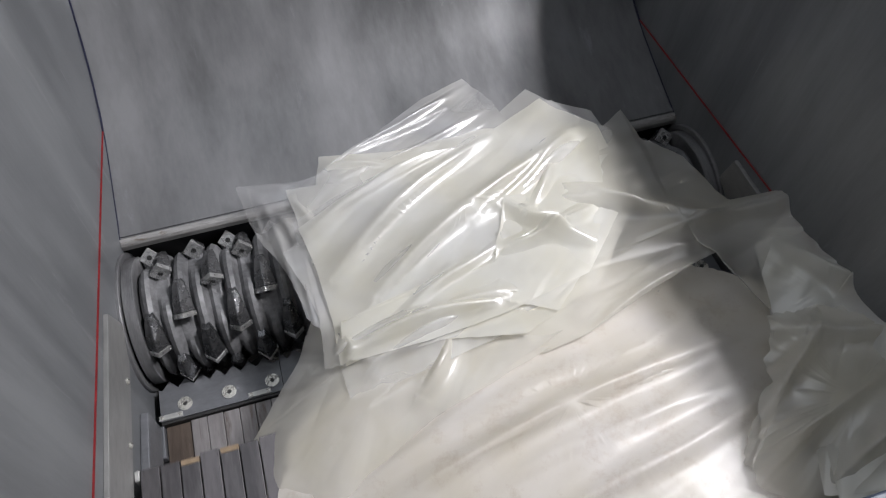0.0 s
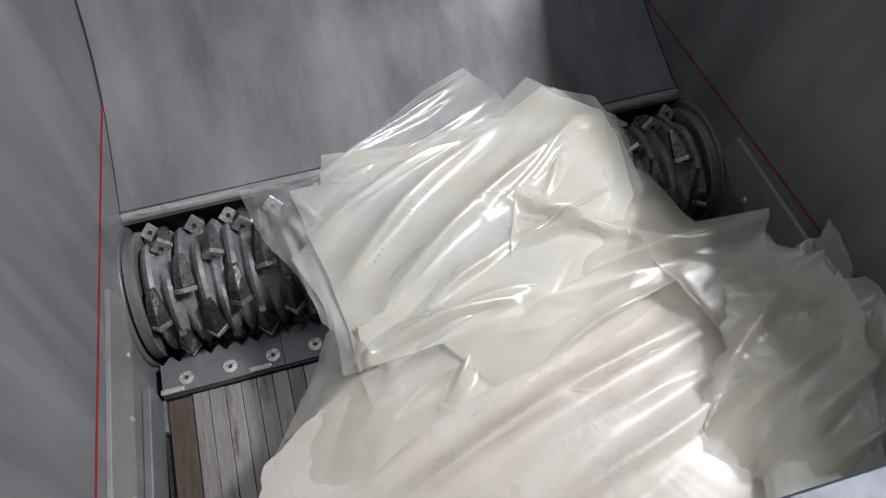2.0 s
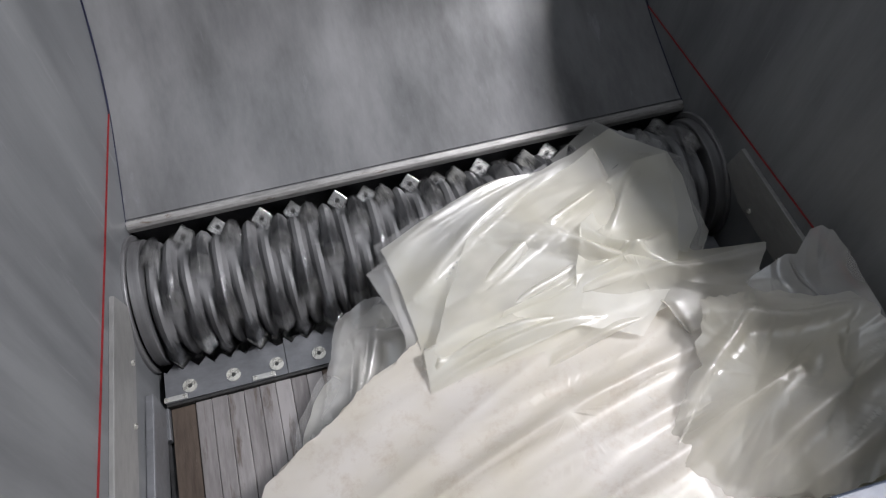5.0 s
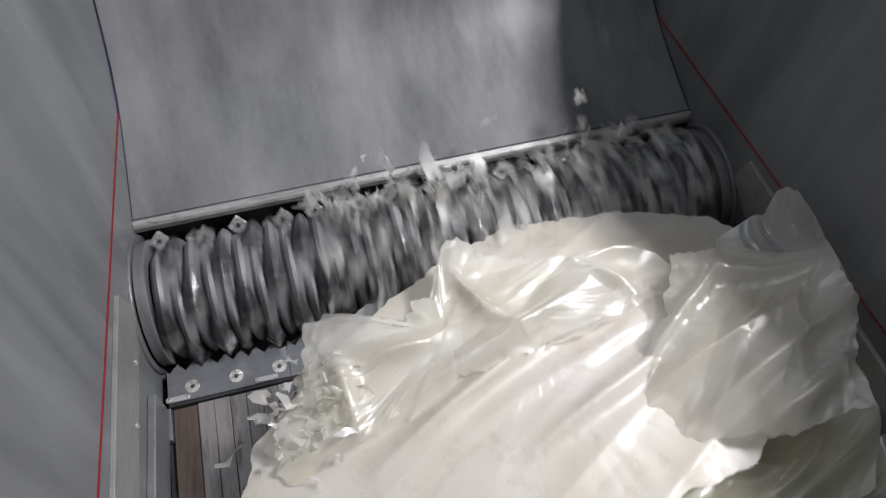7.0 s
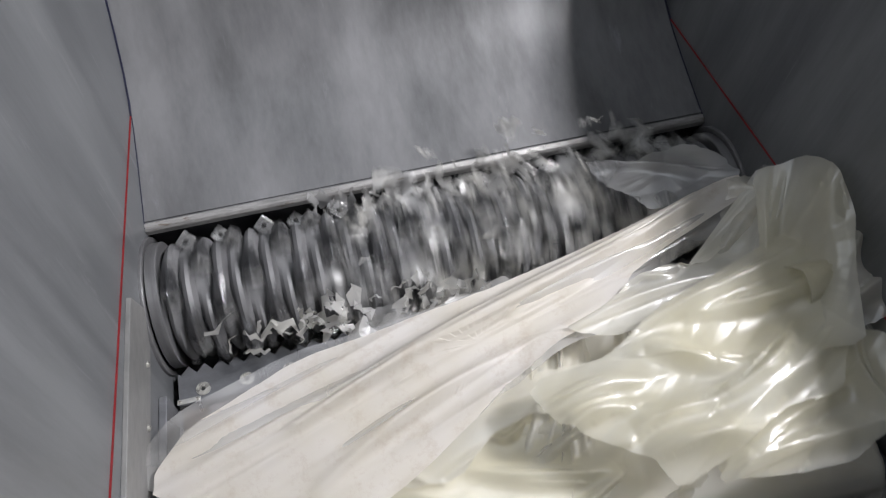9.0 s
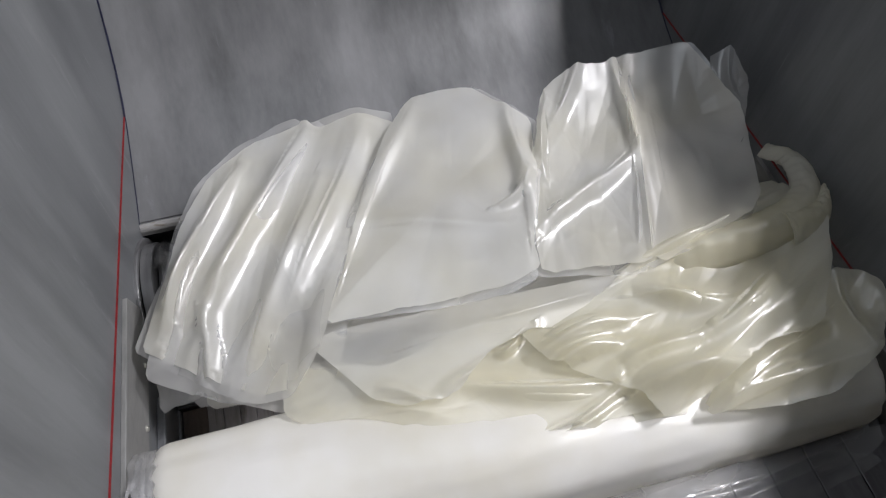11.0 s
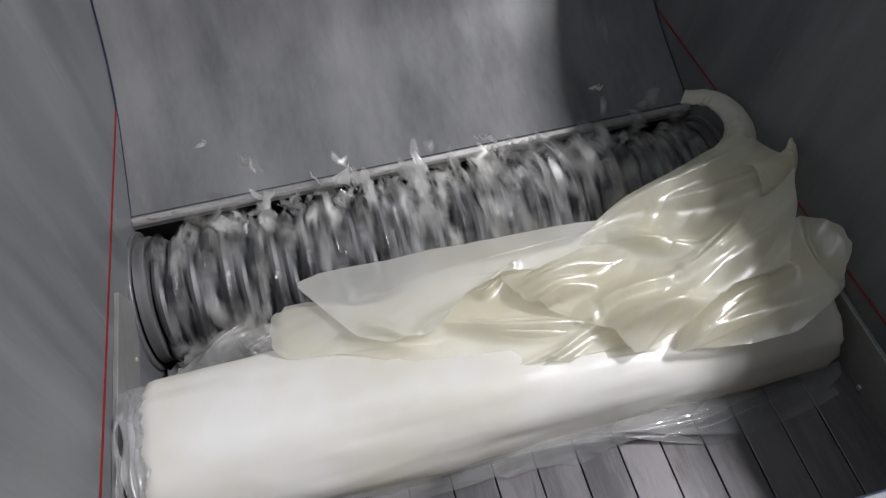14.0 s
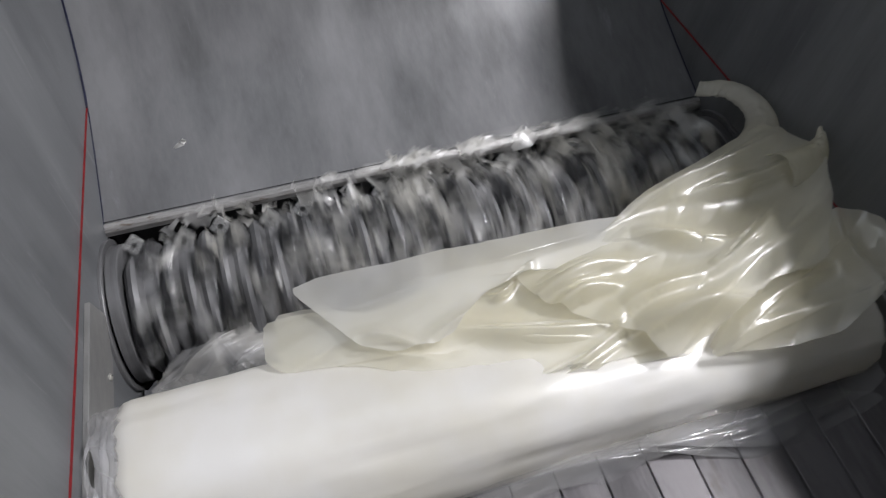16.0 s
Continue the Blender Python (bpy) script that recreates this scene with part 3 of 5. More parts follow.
def film_roll(x0, x1, y, z, ry, rz):
    """A long slack bundle of rolled film, flattened by its own weight, its ends crumpled."""
    e = thing("film_roll", pose((x0 + x1) / 2, y, z), "long flattened bundle of rolled creamy white film pushed by the ram", "film roll")
    bm = bmesh.new()
    rows, half, steps, n = [], (x1 - x0) / 2, 72, 150
    for k in range(n + 1):
        u = -half + 2 * half * k / n
        f = abs(u) / half
        end = max(0.0, (f - 0.94) / 0.06) if u > 0 else max(0.0, (f - 0.90) / 0.10)
        shrink = math.sqrt(max(0.02, 1 - end ** 2.2))
        row = []
        for j in range(steps):
            a = 2 * math.pi * j / steps
            c, s = math.cos(a), math.sin(a)
            cy, cz = math.copysign(abs(c) ** 0.8, c) * ry, math.copysign(abs(s) ** 0.75, s) * rz
            w = 1 + 0.05 * noise.noise(Vector((u * 3, c * 2, s * 2))) + 0.018 * (1 - abs(noise.noise(Vector((u * 4, a * 3, 9)))) * 2.5)
            w += end * 0.14 * noise.noise(Vector((u * 30, c * 6, s * 6)))
            w += 0.03 * min(facet(Vector((u * 5, a * 2.2, 3))), 0.6) + 0.006 * (1 - abs(noise.noise(Vector((u * 2.5, a * 7, 4)))) * 3)
            w *= 1 - 0.05 * (u / half)      # slimmer towards the east
            row.append(bm.verts.new((u + 0.012 * end * noise.noise(Vector((c * 7, s * 7, 1))), cy * shrink * w, cz * shrink * w)))
        rows.append(row)
    for r0, r1 in zip(rows, rows[1:]):
        for j in range(steps):
            bm.faces.new((r0[j], r0[(j + 1) % steps], r1[(j + 1) % steps], r1[j]))
    bm.faces.new(rows[0][::-1])
    bm.faces.new(rows[-1])
    bmesh.ops.recalc_face_normals(bm, faces=bm.faces)
    part("core", bm, FILM_ROLL, e, "", True)
    # loose film edges wrapped round the western end
    for k in range(5):
        bm = bmesh.new()
        grid = []
        for i in range(9):
            row = []
            for j in range(37):
                a = radians(5 + 12 * k + (185 - 14 * k) * j / 36)
                f = 1.012 + 0.006 * k + 0.012 * noise.noise(Vector((i * 0.5, j * 0.35, k * 3.0)))
                c, s = math.cos(a), math.sin(a)
                cy, cz = math.copysign(abs(c) ** 0.8, c) * ry * f, math.copysign(abs(s) ** 0.75, s) * rz * f
                u = -half + 0.012 * k + (0.02 + 0.03 * k + 0.045 * noise.noise(Vector((j * 0.16, k * 2.0, 5)))) * i / 8 + 0.008 * noise.noise(Vector((j * 0.3, k, 2)))
                row.append(bm.verts.new((u, cy, cz)))
            grid.append(row)
        for r0, r1 in zip(grid, grid[1:]):
            for j in range(36):
                bm.faces.new((r0[j], r0[j + 1], r1[j + 1], r1[j]))
        lay = part("end_layer", bm, FILM_THIN, e, "loose clear film edge", True)
        so = lay.modifiers.new("gauge", "SOLIDIFY")
        so.thickness = 0.001
    return e


FILM_ROLL = film_material("rolled_cream_film", (0.98, 0.965, 0.93), 0.0, 0.36, 0.3, 7.0)


def flake(bm, m, size, rng):
    """One torn scrap of film: a bent wisp, longer than wide, with ragged tips."""
    n = rng.randint(3, 5)
    bend, wide, rows = rng.uniform(-1.2, 1.2), rng.uniform(0.22, 0.55), []
    for k in range(n + 1):
        u = 2 * k / n - 1
        w = wide * (1 - 0.75 * abs(u) ** 2) * rng.uniform(0.6, 1.3)
        lift, skew = bend * 0.5 * u * u, rng.uniform(-0.2, 0.2)
        rows.append([bm.verts.new(m @ (size * Vector((u + rng.uniform(-0.12, 0.12), skew + w * v, lift + 0.2 * v * v * (1 if k % 2 else -1) + rng.uniform(-0.12, 0.12))))) for v in (-1, 0.1, 1)])
    for r0, r1 in zip(rows, rows[1:]):
        for j in (0, 1):
            bm.faces.new((r0[j], r0[j + 1], r1[j + 1], r1[j]))


def spun(rng):
    return Euler((rng.uniform(0, 6.3), rng.uniform(0, 6.3), rng.uniform(0, 6.3))).to_matrix().to_4x4()


def rotor_scraps(x0, x1, count, seed):
    rng = random.Random(seed)
    bm = bmesh.new()
    for _ in range(count):
        a = rng.uniform(0, 2 * math.pi)
        r = rng.uniform(0.150, 0.180) + (rng.random() ** 4) * 0.05
        flake(bm, Matrix.Translation((rng.uniform(x0, x1), r * math.cos(a), r * math.sin(a))) @ spun(rng), rng.uniform(0.012, 0.05), rng)
    ob = part("film_scraps", bm, FLAKE, None, "", True)
    return tagged(ob, "torn white film scraps whirling on the rotor", "plastic scraps", "whirling scraps", "stuff")


def scrap_heap(points, count, spread, z, seed, big=0.046):
    rng = random.Random(seed)
    bm = bmesh.new()
    cx, cy = points[0]
    for _ in range(count):
        i = rng.randrange(len(points) - 1)
        f = rng.random()
        x = points[i][0] + (points[i + 1][0] - points[i][0]) * f + rng.gauss(0, spread) - cx
        y = points[i][1] + (points[i + 1][1] - points[i][1]) * f + rng.gauss(0, spread) - cy
        flake(bm, Matrix.Translation((x, y, abs(rng.gauss(0, spread * 0.8)))) @ spun(rng), rng.uniform(big * 0.3, big), rng)
    ob = part("scrap_heap", bm, FLAKE, None, "", True)
    ob.location = (cx, cy, z)
    return tagged(ob, "loose heap of torn white film scraps", "plastic scraps", "scrap heaps", "stuff")


def flying_scrap(seed):
    rng = random.Random(seed)
    bm = bmesh.new()
    flake(bm, Matrix(), rng.uniform(0.014, 0.042), rng)
    flake(bm, Matrix.Translation((0.008, 0.006, 0.002)) @ spun(rng), rng.uniform(0.01, 0.02), rng)
    ob = part("film_scrap", bm, FLAKE, None, "", True)
    return tagged(ob, "small torn scrap of white film thrown up by the rotor", "plastic scrap", "flying scraps")


hall()
hopper()
ROTOR_OB = rotor()
counter_knife()
floor()
RAM_OB = ram()
F = {}
F["sheet_soiled"] = film("film_bale", [(0.24, -0.53, 0.1), (0.37, -0.47, 0.15), (0.54, -0.37, 0.17), (0.94, -0.23, 0.17), (1.25, -0.32, 0.18), (1.45, -0.47, 0.2), (1.43, -0.66, 0.2), (1.33, -0.85, 0.19), (1.17, -0.99, 0.18), (0.61, -0.98, 0.15), (0.16, -0.77, 0.1)], 0.19, "large soiled white film sheet with diagonal ridges", FILM_SOILED, [(0.48, -0.7, 1.23, -0.54, 0.03, 0.022), (0.78, -0.81, 1.23, -0.66, 0.03, 0.022), (0.41, -0.63, 1.0, -0.52, 0.014, 0.03), (0.65, -0.74, 1.22, -0.61, 0.012, 0.02)], crumple=0.0018, grain=(22, 7), layers=2, seed=2, ragged=0.012, pleats=(0.12, 0.007, 0.018), bulge=0.02)
F["sheet_band"] = film("film_band", [(0.01, -0.54, 0.14), (0.01, -0.49, 0.15), (0.08, -0.41, 0.15), (0.32, -0.33, 0.18), (0.71, -0.29, 0.22), (1.13, -0.22, 0.25), (1.39, -0.16, 0.27), (1.39, -0.22, 0.28), (1.15, -0.3, 0.26), (1.06, -0.34, 0.25), (1.01, -0.43, 0.25), (0.88, -0.44, 0.24), (0.71, -0.53, 0.22), (0.47, -0.66, 0.18), (0.35, -0.68, 0.16)], 0.21, "long creased band of white film pulled into the rotor", FILM_SOILED, [(0.06, -0.53, 0.7, -0.34, 0.02, 0.018), (0.31, -0.47, 1.1, -0.27, 0.03, 0.016), (0.55, -0.44, 1.38, -0.15, 0.03, 0.016), (0.33, -0.6, 0.76, -0.45, 0.025, 0.016), (0.79, -0.35, 1.32, -0.19, 0.018, 0.012)], crumple=0.0022, grain=(16, 7), layers=2, seed=5, pleats=(0.06, 0.014, 0.012), margin=True)
F["stack_back"] = film("folded_film", [(0.3, 0.12, 0.2), (0.42, 0.08, 0.22), (0.49, 0.07, 0.24), (0.6, 0.13, 0.25), (0.8, 0.26, 0.25), (0.92, 0.31, 0.25), (0.97, 0.2, 0.26), (1.03, -0.02, 0.26), (0.82, -0.36, 0.25), (0.5, -0.37, 0.22), (0.43, -0.31, 0.2), (0.39, -0.16, 0.19), (0.32, 0.01, 0.19)], 0.25, "thin clear film sheet folded over the rotor", FILM_THIN, [(0.49, 0.06, 0.92, 0.3, 0.015, 0.012), (0.34, 0.06, 0.42, -0.32, 0.015, 0.012), (0.57, 0.04, 0.95, 0.19, 0.015, 0.012), (0.32, 0.07, 0.49, -0.21, 0.012, 0.012), (0.38, 0.01, 0.45, -0.33, 0.012, 0.01)], crumple=0.004, grain=(38, 4), layers=2, seed=3, group='folded film sheets', soft=False)
F["stack_mid"] = film("folded_film", [(0.43, -0.08, 0.25), (0.53, -0.04, 0.27), (0.68, 0.02, 0.28), (0.86, 0.04, 0.28), (1.08, 0.16, 0.28), (1.11, 0.11, 0.28), (1.19, 0.04, 0.28), (1.2, -0.04, 0.27), (1.16, -0.21, 0.27), (1.03, -0.36, 0.27), (0.84, -0.41, 0.26), (0.65, -0.43, 0.25), (0.47, -0.43, 0.22), (0.47, -0.32, 0.23), (0.45, -0.16, 0.24)], 0.285, "stack of milky film sheets with long soft folds", FILM, [(0.45, -0.1, 0.91, 0.07, 0.022, 0.016), (0.49, -0.23, 0.92, 0.06, 0.03, 0.02), (0.58, -0.31, 1.11, 0.03, 0.035, 0.022), (0.48, -0.42, 0.81, -0.38, 0.03, 0.015), (0.82, -0.18, 1.11, 0.03, 0.02, 0.014), (0.88, -0.14, 1.01, -0.21, 0.012, 0.012), (0.48, -0.36, 0.48, -0.45, 0.015, 0.01), (0.65, -0.36, 0.85, -0.23, 0.018, 0.012)], crumple=0.0022, grain=(38, 5), layers=3, seed=4, group='folded film sheets', margin=True, soft=False, ragged=0.002)
F["stack_front"] = film("folded_film", [(0.49, -0.34, 0.25), (0.84, -0.29, 0.28), (0.9, -0.14, 0.29), (1.1, 0.03, 0.28), (1.19, 0.04, 0.28), (1.14, -0.15, 0.27), (1.06, -0.32, 0.27), (0.94, -0.43, 0.26), (0.82, -0.37, 0.27), (0.66, -0.4, 0.25), (0.48, -0.43, 0.22)], 0.275, "milky film flap drooping from the folded stack", FILM, [(0.89, -0.13, 1.08, -0.3, 0.035, 0.022), (0.49, -0.41, 0.85, -0.37, 0.02, 0.012), (0.85, -0.27, 1.09, -0.19, 0.03, 0.02), (1.08, -0.03, 0.95, -0.15, 0.02, 0.012)], crumple=0.002, grain=(25, 3), layers=1, seed=6, group='folded film sheets', soft=False)
F["right_back"] = film("crumpled_film", [(0.84, -0.15, 0.26), (1.2, 0.04, 0.27), (1.22, -0.05, 0.25), (1.3, -0.13, 0.24), (1.34, -0.28, 0.24), (1.47, -0.33, 0.3), (1.43, -0.39, 0.28), (1.49, -0.45, 0.3), (1.44, -0.48, 0.27), (1.28, -0.57, 0.23), (1.23, -0.41, 0.25), (1.07, -0.46, 0.25), (0.89, -0.51, 0.23), (0.79, -0.52, 0.22), (0.71, -0.41, 0.25)], 0.27, "thin milky film veil drawn out towards the hopper side wall", FILM_VEIL, [(0.89, -0.17, 1.27, -0.35, 0.03, 0.02), (0.88, -0.53, 1.21, -0.42, 0.02, 0.012), (0.91, -0.13, 1.15, -0.29, 0.02, 0.02), (1.22, -0.42, 1.28, -0.59, 0.03, 0.015), (1.08, -0.35, 1.49, -0.33, 0.03, 0.025)], crumple=0.0035, grain=(15, 4), seed=7, layers=1, soft=False)
F["right_front"] = film("crumpled_film", [(1.2, -0.5, 0.27), (1.31, -0.5, 0.28), (1.41, -0.57, 0.3), (1.49, -0.59, 0.33), (1.49, -0.64, 0.34), (1.4, -0.92, 0.32), (1.26, -0.92, 0.27), (1.19, -0.92, 0.24), (1.1, -0.86, 0.21), (1.04, -0.76, 0.21), (1.09, -0.68, 0.23), (1.13, -0.63, 0.25)], 0.285, "loose white film with deep hanging creases", FILM_VEIL, [(1.06, -0.74, 1.28, -0.53, 0.03, 0.02), (1.09, -0.88, 1.48, -0.69, 0.035, 0.02), (1.17, -0.92, 1.42, -0.8, 0.035, 0.022), (1.2, -0.54, 1.46, -0.6, 0.03, 0.025), (1.41, -0.67, 1.3, -0.81, 0.03, 0.018), (1.05, -0.79, 1.32, -0.67, 0.02, 0.02)], crumple=0.006, grain=(40, 3), layers=2, seed=8, ragged=0.02, bulge=0.005, soft=False)
F["heap_main"] = film("crumpled_film", [(0.79, -0.33, 0.301), (0.96, -0.31, 0.313), (1.11, -0.23, 0.319), (1.28, -0.18, 0.331), (1.42, -0.14, 0.343), (1.45, -0.19, 0.355), (1.48, -0.27, 0.367), (1.41, -0.4, 0.361), (1.35, -0.49, 0.355), (1.25, -0.49, 0.337), (1.14, -0.54, 0.319), (1.0, -0.58, 0.295), (0.97, -0.52, 0.301), (0.93, -0.49, 0.301), (0.81, -0.4, 0.301)], 0.325, "glossy yellowish film crumpled into broad folds", FILM_WARM, [(0.96, -0.53, 1.19, -0.51, 0.05, 0.028), (0.99, -0.59, 1.46, -0.32, 0.03, 0.03), (1.04, -0.28, 1.42, -0.17, 0.04, 0.02), (1.03, -0.33, 1.21, -0.38, 0.035, 0.022), (1.12, -0.46, 1.31, -0.35, 0.045, 0.022), (0.79, -0.4, 1.01, -0.38, 0.03, 0.018), (0.82, -0.44, 0.97, -0.42, 0.03, 0.015), (1.15, -0.27, 1.49, -0.25, 0.03, 0.02), (0.96, -0.48, 1.13, -0.43, 0.03, 0.02)], crumple=0.004, grain=(35, 4), seed=11, group='film heap', layers=2)
F["heap_tongue"] = film("crumpled_film", [(0.38, -0.24, 0.295), (0.44, -0.23, 0.301), (0.61, -0.24, 0.307), (0.79, -0.25, 0.313), (0.97, -0.26, 0.319), (1.06, -0.27, 0.319), (1.08, -0.32, 0.319), (0.94, -0.36, 0.319), (0.81, -0.34, 0.319), (0.73, -0.36, 0.313), (0.65, -0.42, 0.307), (0.61, -0.43, 0.301), (0.54, -0.42, 0.295), (0.48, -0.39, 0.295), (0.43, -0.32, 0.295)], 0.313, "pale film flap with a rounded tip on the heap", FILM, [(0.48, -0.39, 0.61, -0.43, 0.012, 0.01), (0.61, -0.43, 0.81, -0.33, 0.025, 0.012), (0.59, -0.31, 0.97, -0.29, 0.012, 0.04)], crumple=0.0012, grain=(12, 5), seed=12, group='film heap', cell=5.0)
F["heap_under"] = film("crumpled_film", [(0.32, -0.28, 0.264), (0.38, -0.28, 0.268), (0.52, -0.32, 0.272), (0.72, -0.27, 0.28), (0.97, -0.28, 0.284), (1.12, -0.41, 0.288), (1.11, -0.55, 0.284), (0.94, -0.54, 0.276), (0.76, -0.53, 0.268), (0.69, -0.48, 0.272), (0.56, -0.46, 0.272), (0.45, -0.41, 0.268), (0.34, -0.39, 0.26), (0.31, -0.36, 0.26)], 0.278, "yellowish film layers lying on the roll", FILM_WARM, [(0.65, -0.4, 0.94, -0.47, 0.03, 0.02), (0.76, -0.53, 0.96, -0.5, 0.025, 0.012), (0.73, -0.34, 0.8, -0.34, 0.02, 0.01), (0.45, -0.41, 0.63, -0.44, 0.01, 0.02)], crumple=0.003, grain=(12, 4), layers=2, seed=13, group='film heap')
F["heap_right"] = film("crumpled_film", [(1.41, -0.41, 0.335), (1.42, -0.39, 0.347), (1.48, -0.41, 0.353), (1.49, -0.44, 0.359), (1.49, -0.49, 0.359), (1.41, -0.58, 0.347), (1.31, -0.62, 0.317), (1.2, -0.61, 0.293), (1.07, -0.59, 0.275), (1.15, -0.52, 0.293), (1.26, -0.47, 0.317)], 0.311, "tall film folds leaning on the hopper side wall", FILM_WARM, [(1.44, -0.4, 1.39, -0.59, 0.03, 0.02), (1.08, -0.6, 1.41, -0.56, 0.03, 0.025), (1.15, -0.57, 1.37, -0.47, 0.03, 0.02), (1.52, -0.42, 1.48, -0.53, 0.02, 0.015)], crumple=0.005, grain=(50, 3), layers=2, seed=14, group='film heap')
F["heap_hook"] = ribbon("film_curl", [(1.42, 0.09), (1.48, 0.04), (1.48, -0.09), (1.4, -0.18), (1.23, -0.24), (1.09, -0.28)], [0.045, 0.06, 0.07, 0.09, 0.11, 0.05], 0.27, "curled strip of glossy film hooked over the rotor end", FILM_WARM, [-0.03, 0.0, 0.03, 0.03, -0.01, -0.08], group="film heap")
F["wrap"] = film("stretch_wrap", [(0.05, -0.54), (0.61, -0.61), (0.93, -0.62), (1.24, -0.63), (1.488, -0.61), (1.488, -0.67), (1.33, -0.7), (1.17, -0.73), (1.07, -0.68), (0.9, -0.69), (0.64, -0.69), (0.37, -0.69), (0.07, -0.64)], 0.15, "crinkled clear stretch wrap lying on the ram", FILM_WRAP, [(0.27, -0.63, 0.84, -0.65, 0.015, 0.012), (0.71, -0.68, 1.21, -0.67, 0.015, 0.012), (1.08, -0.67, 1.45, -0.67, 0.015, 0.012)], droop=0.02, crumple=0.004, grain=(14, 6), layers=2, seed=16, ragged=0.02, group='film heap')
F["crown_west"] = film("crumpled_film", [(0.04, -0.27, 0.24), (0.07, -0.2, 0.26), (0.15, 0.01, 0.28), (0.22, 0.1, 0.3), (0.32, 0.17, 0.3), (0.46, 0.2, 0.31), (0.48, 0.17, 0.31), (0.59, 0.18, 0.32), (0.67, 0.12, 0.32), (0.57, -0.03, 0.32), (0.46, -0.24, 0.32), (0.4, -0.37, 0.3), (0.34, -0.44, 0.26), (0.26, -0.43, 0.24), (0.17, -0.37, 0.22), (0.08, -0.3, 0.22)], 0.29, "crumpled milky film with clear edges riding on the rotor", FILM, [(0.09, -0.27, 0.28, 0.11, 0.04, 0.02), (0.14, -0.34, 0.44, 0.18, 0.045, 0.025), (0.24, -0.39, 0.45, 0.03, 0.035, 0.03), (0.16, -0.24, 0.18, -0.39, 0.03, 0.015), (0.33, -0.29, 0.58, 0.15, 0.03, 0.025), (0.12, -0.23, 0.17, -0.06, 0.02, 0.012)], crumple=0.004, grain=(68, 4), layers=3, seed=21, group='crumpled sheets on the rotor', margin=True)
F["crown_mid"] = film("crumpled_film", [(0.41, -0.34, 0.3), (0.47, -0.23, 0.31), (0.53, -0.1, 0.32), (0.63, 0.09, 0.33), (0.7, 0.17, 0.34), (0.78, 0.18, 0.35), (0.85, 0.17, 0.35), (0.92, 0.08, 0.35), (0.96, 0.04, 0.34), (0.93, -0.1, 0.34), (0.86, -0.28, 0.33), (0.86, -0.34, 0.32), (0.79, -0.36, 0.31), (0.55, -0.35, 0.3)], 0.31, "broad smooth milky film panel standing over the rotor", FILM, [(0.48, -0.23, 0.7, 0.16, 0.02, 0.03), (0.93, 0.08, 0.86, -0.25, 0.03, 0.02), (0.52, -0.15, 0.83, -0.21, 0.012, 0.03), (0.81, -0.17, 0.92, -0.12, 0.025, 0.012)], crumple=0.0022, grain=(75, 3), layers=2, seed=22, group='crumpled sheets on the rotor', margin=True, bulge=0.02, cell=5.0)
F["crown_east"] = film("crumpled_film", [(0.92, -0.09, 0.33), (1.01, 0.11, 0.35), (1.09, 0.15, 0.36), (1.18, 0.15, 0.36), (1.22, 0.16, 0.36), (1.19, -0.02, 0.35), (1.11, -0.33, 0.33), (1.08, -0.39, 0.32), (0.86, -0.35, 0.31), (0.87, -0.27, 0.32)], 0.315, "peaked milky film fold standing over the rotor", FILM, [(0.93, -0.11, 1.11, 0.18, 0.03, 0.015), (0.89, -0.27, 1.15, -0.1, 0.035, 0.02), (1.23, 0.19, 1.14, -0.13, 0.02, 0.012), (1.01, 0.09, 0.95, -0.13, 0.03, 0.012)], crumple=0.005, grain=(75, 3), layers=2, seed=23, group='crumpled sheets on the rotor', margin=True)
F["crown_far"] = film("crumpled_film", [(1.2, 0.16, 0.36), (1.26, 0.15, 0.37), (1.38, 0.14, 0.38), (1.4, 0.07, 0.38), (1.41, -0.09, 0.38), (1.33, -0.35, 0.38), (1.08, -0.4, 0.32), (1.15, -0.16, 0.34), (1.18, 0.0, 0.35)], 0.32, "shaded milky film panel beside the hopper wall", FILM_VEIL, [(1.23, 0.16, 1.09, -0.36, 0.03, 0.015), (1.41, 0.17, 1.3, -0.18, 0.012, 0.03), (1.27, 0.11, 1.16, -0.31, 0.015, 0.03)], crumple=0.0025, grain=(70, 3), layers=2, seed=24, group='crumpled sheets on the rotor', margin=True, cell=5.0)
F["skirt"] = film("folded_film", [(0.43, -0.3, 0.2), (0.38, -0.35, 0.12), (0.31, -0.43, 0.1), (0.24, -0.51, 0.07), (0.26, -0.63, 0.1), (0.41, -0.7, 0.15), (0.63, -0.59, 0.2), (0.8, -0.53, 0.23), (0.98, -0.46, 0.24), (0.96, -0.27, 0.24), (0.68, -0.25, 0.24)], 0.205, "milky film sheet spread under the folded stack", FILM_VEIL, [(0.38, -0.46, 0.69, -0.38, 0.02, 0.03), (0.61, -0.53, 0.73, -0.39, 0.03, 0.02), (0.45, -0.57, 0.62, -0.47, 0.012, 0.03)], crumple=0.003, grain=(50, 3), seed=9, group='folded film sheets', layers=2)
F["heap_horn"] = ribbon("film_curl", [(1.37, -0.28), (1.45, -0.27), (1.49, -0.24), (1.5, -0.21)], [0.09, 0.07, 0.03, 0.006], 0.36, "pointed torn film tip standing off the heap", FILM_WARM, [0, 0.0, 0.01, 0.02], group="film heap")
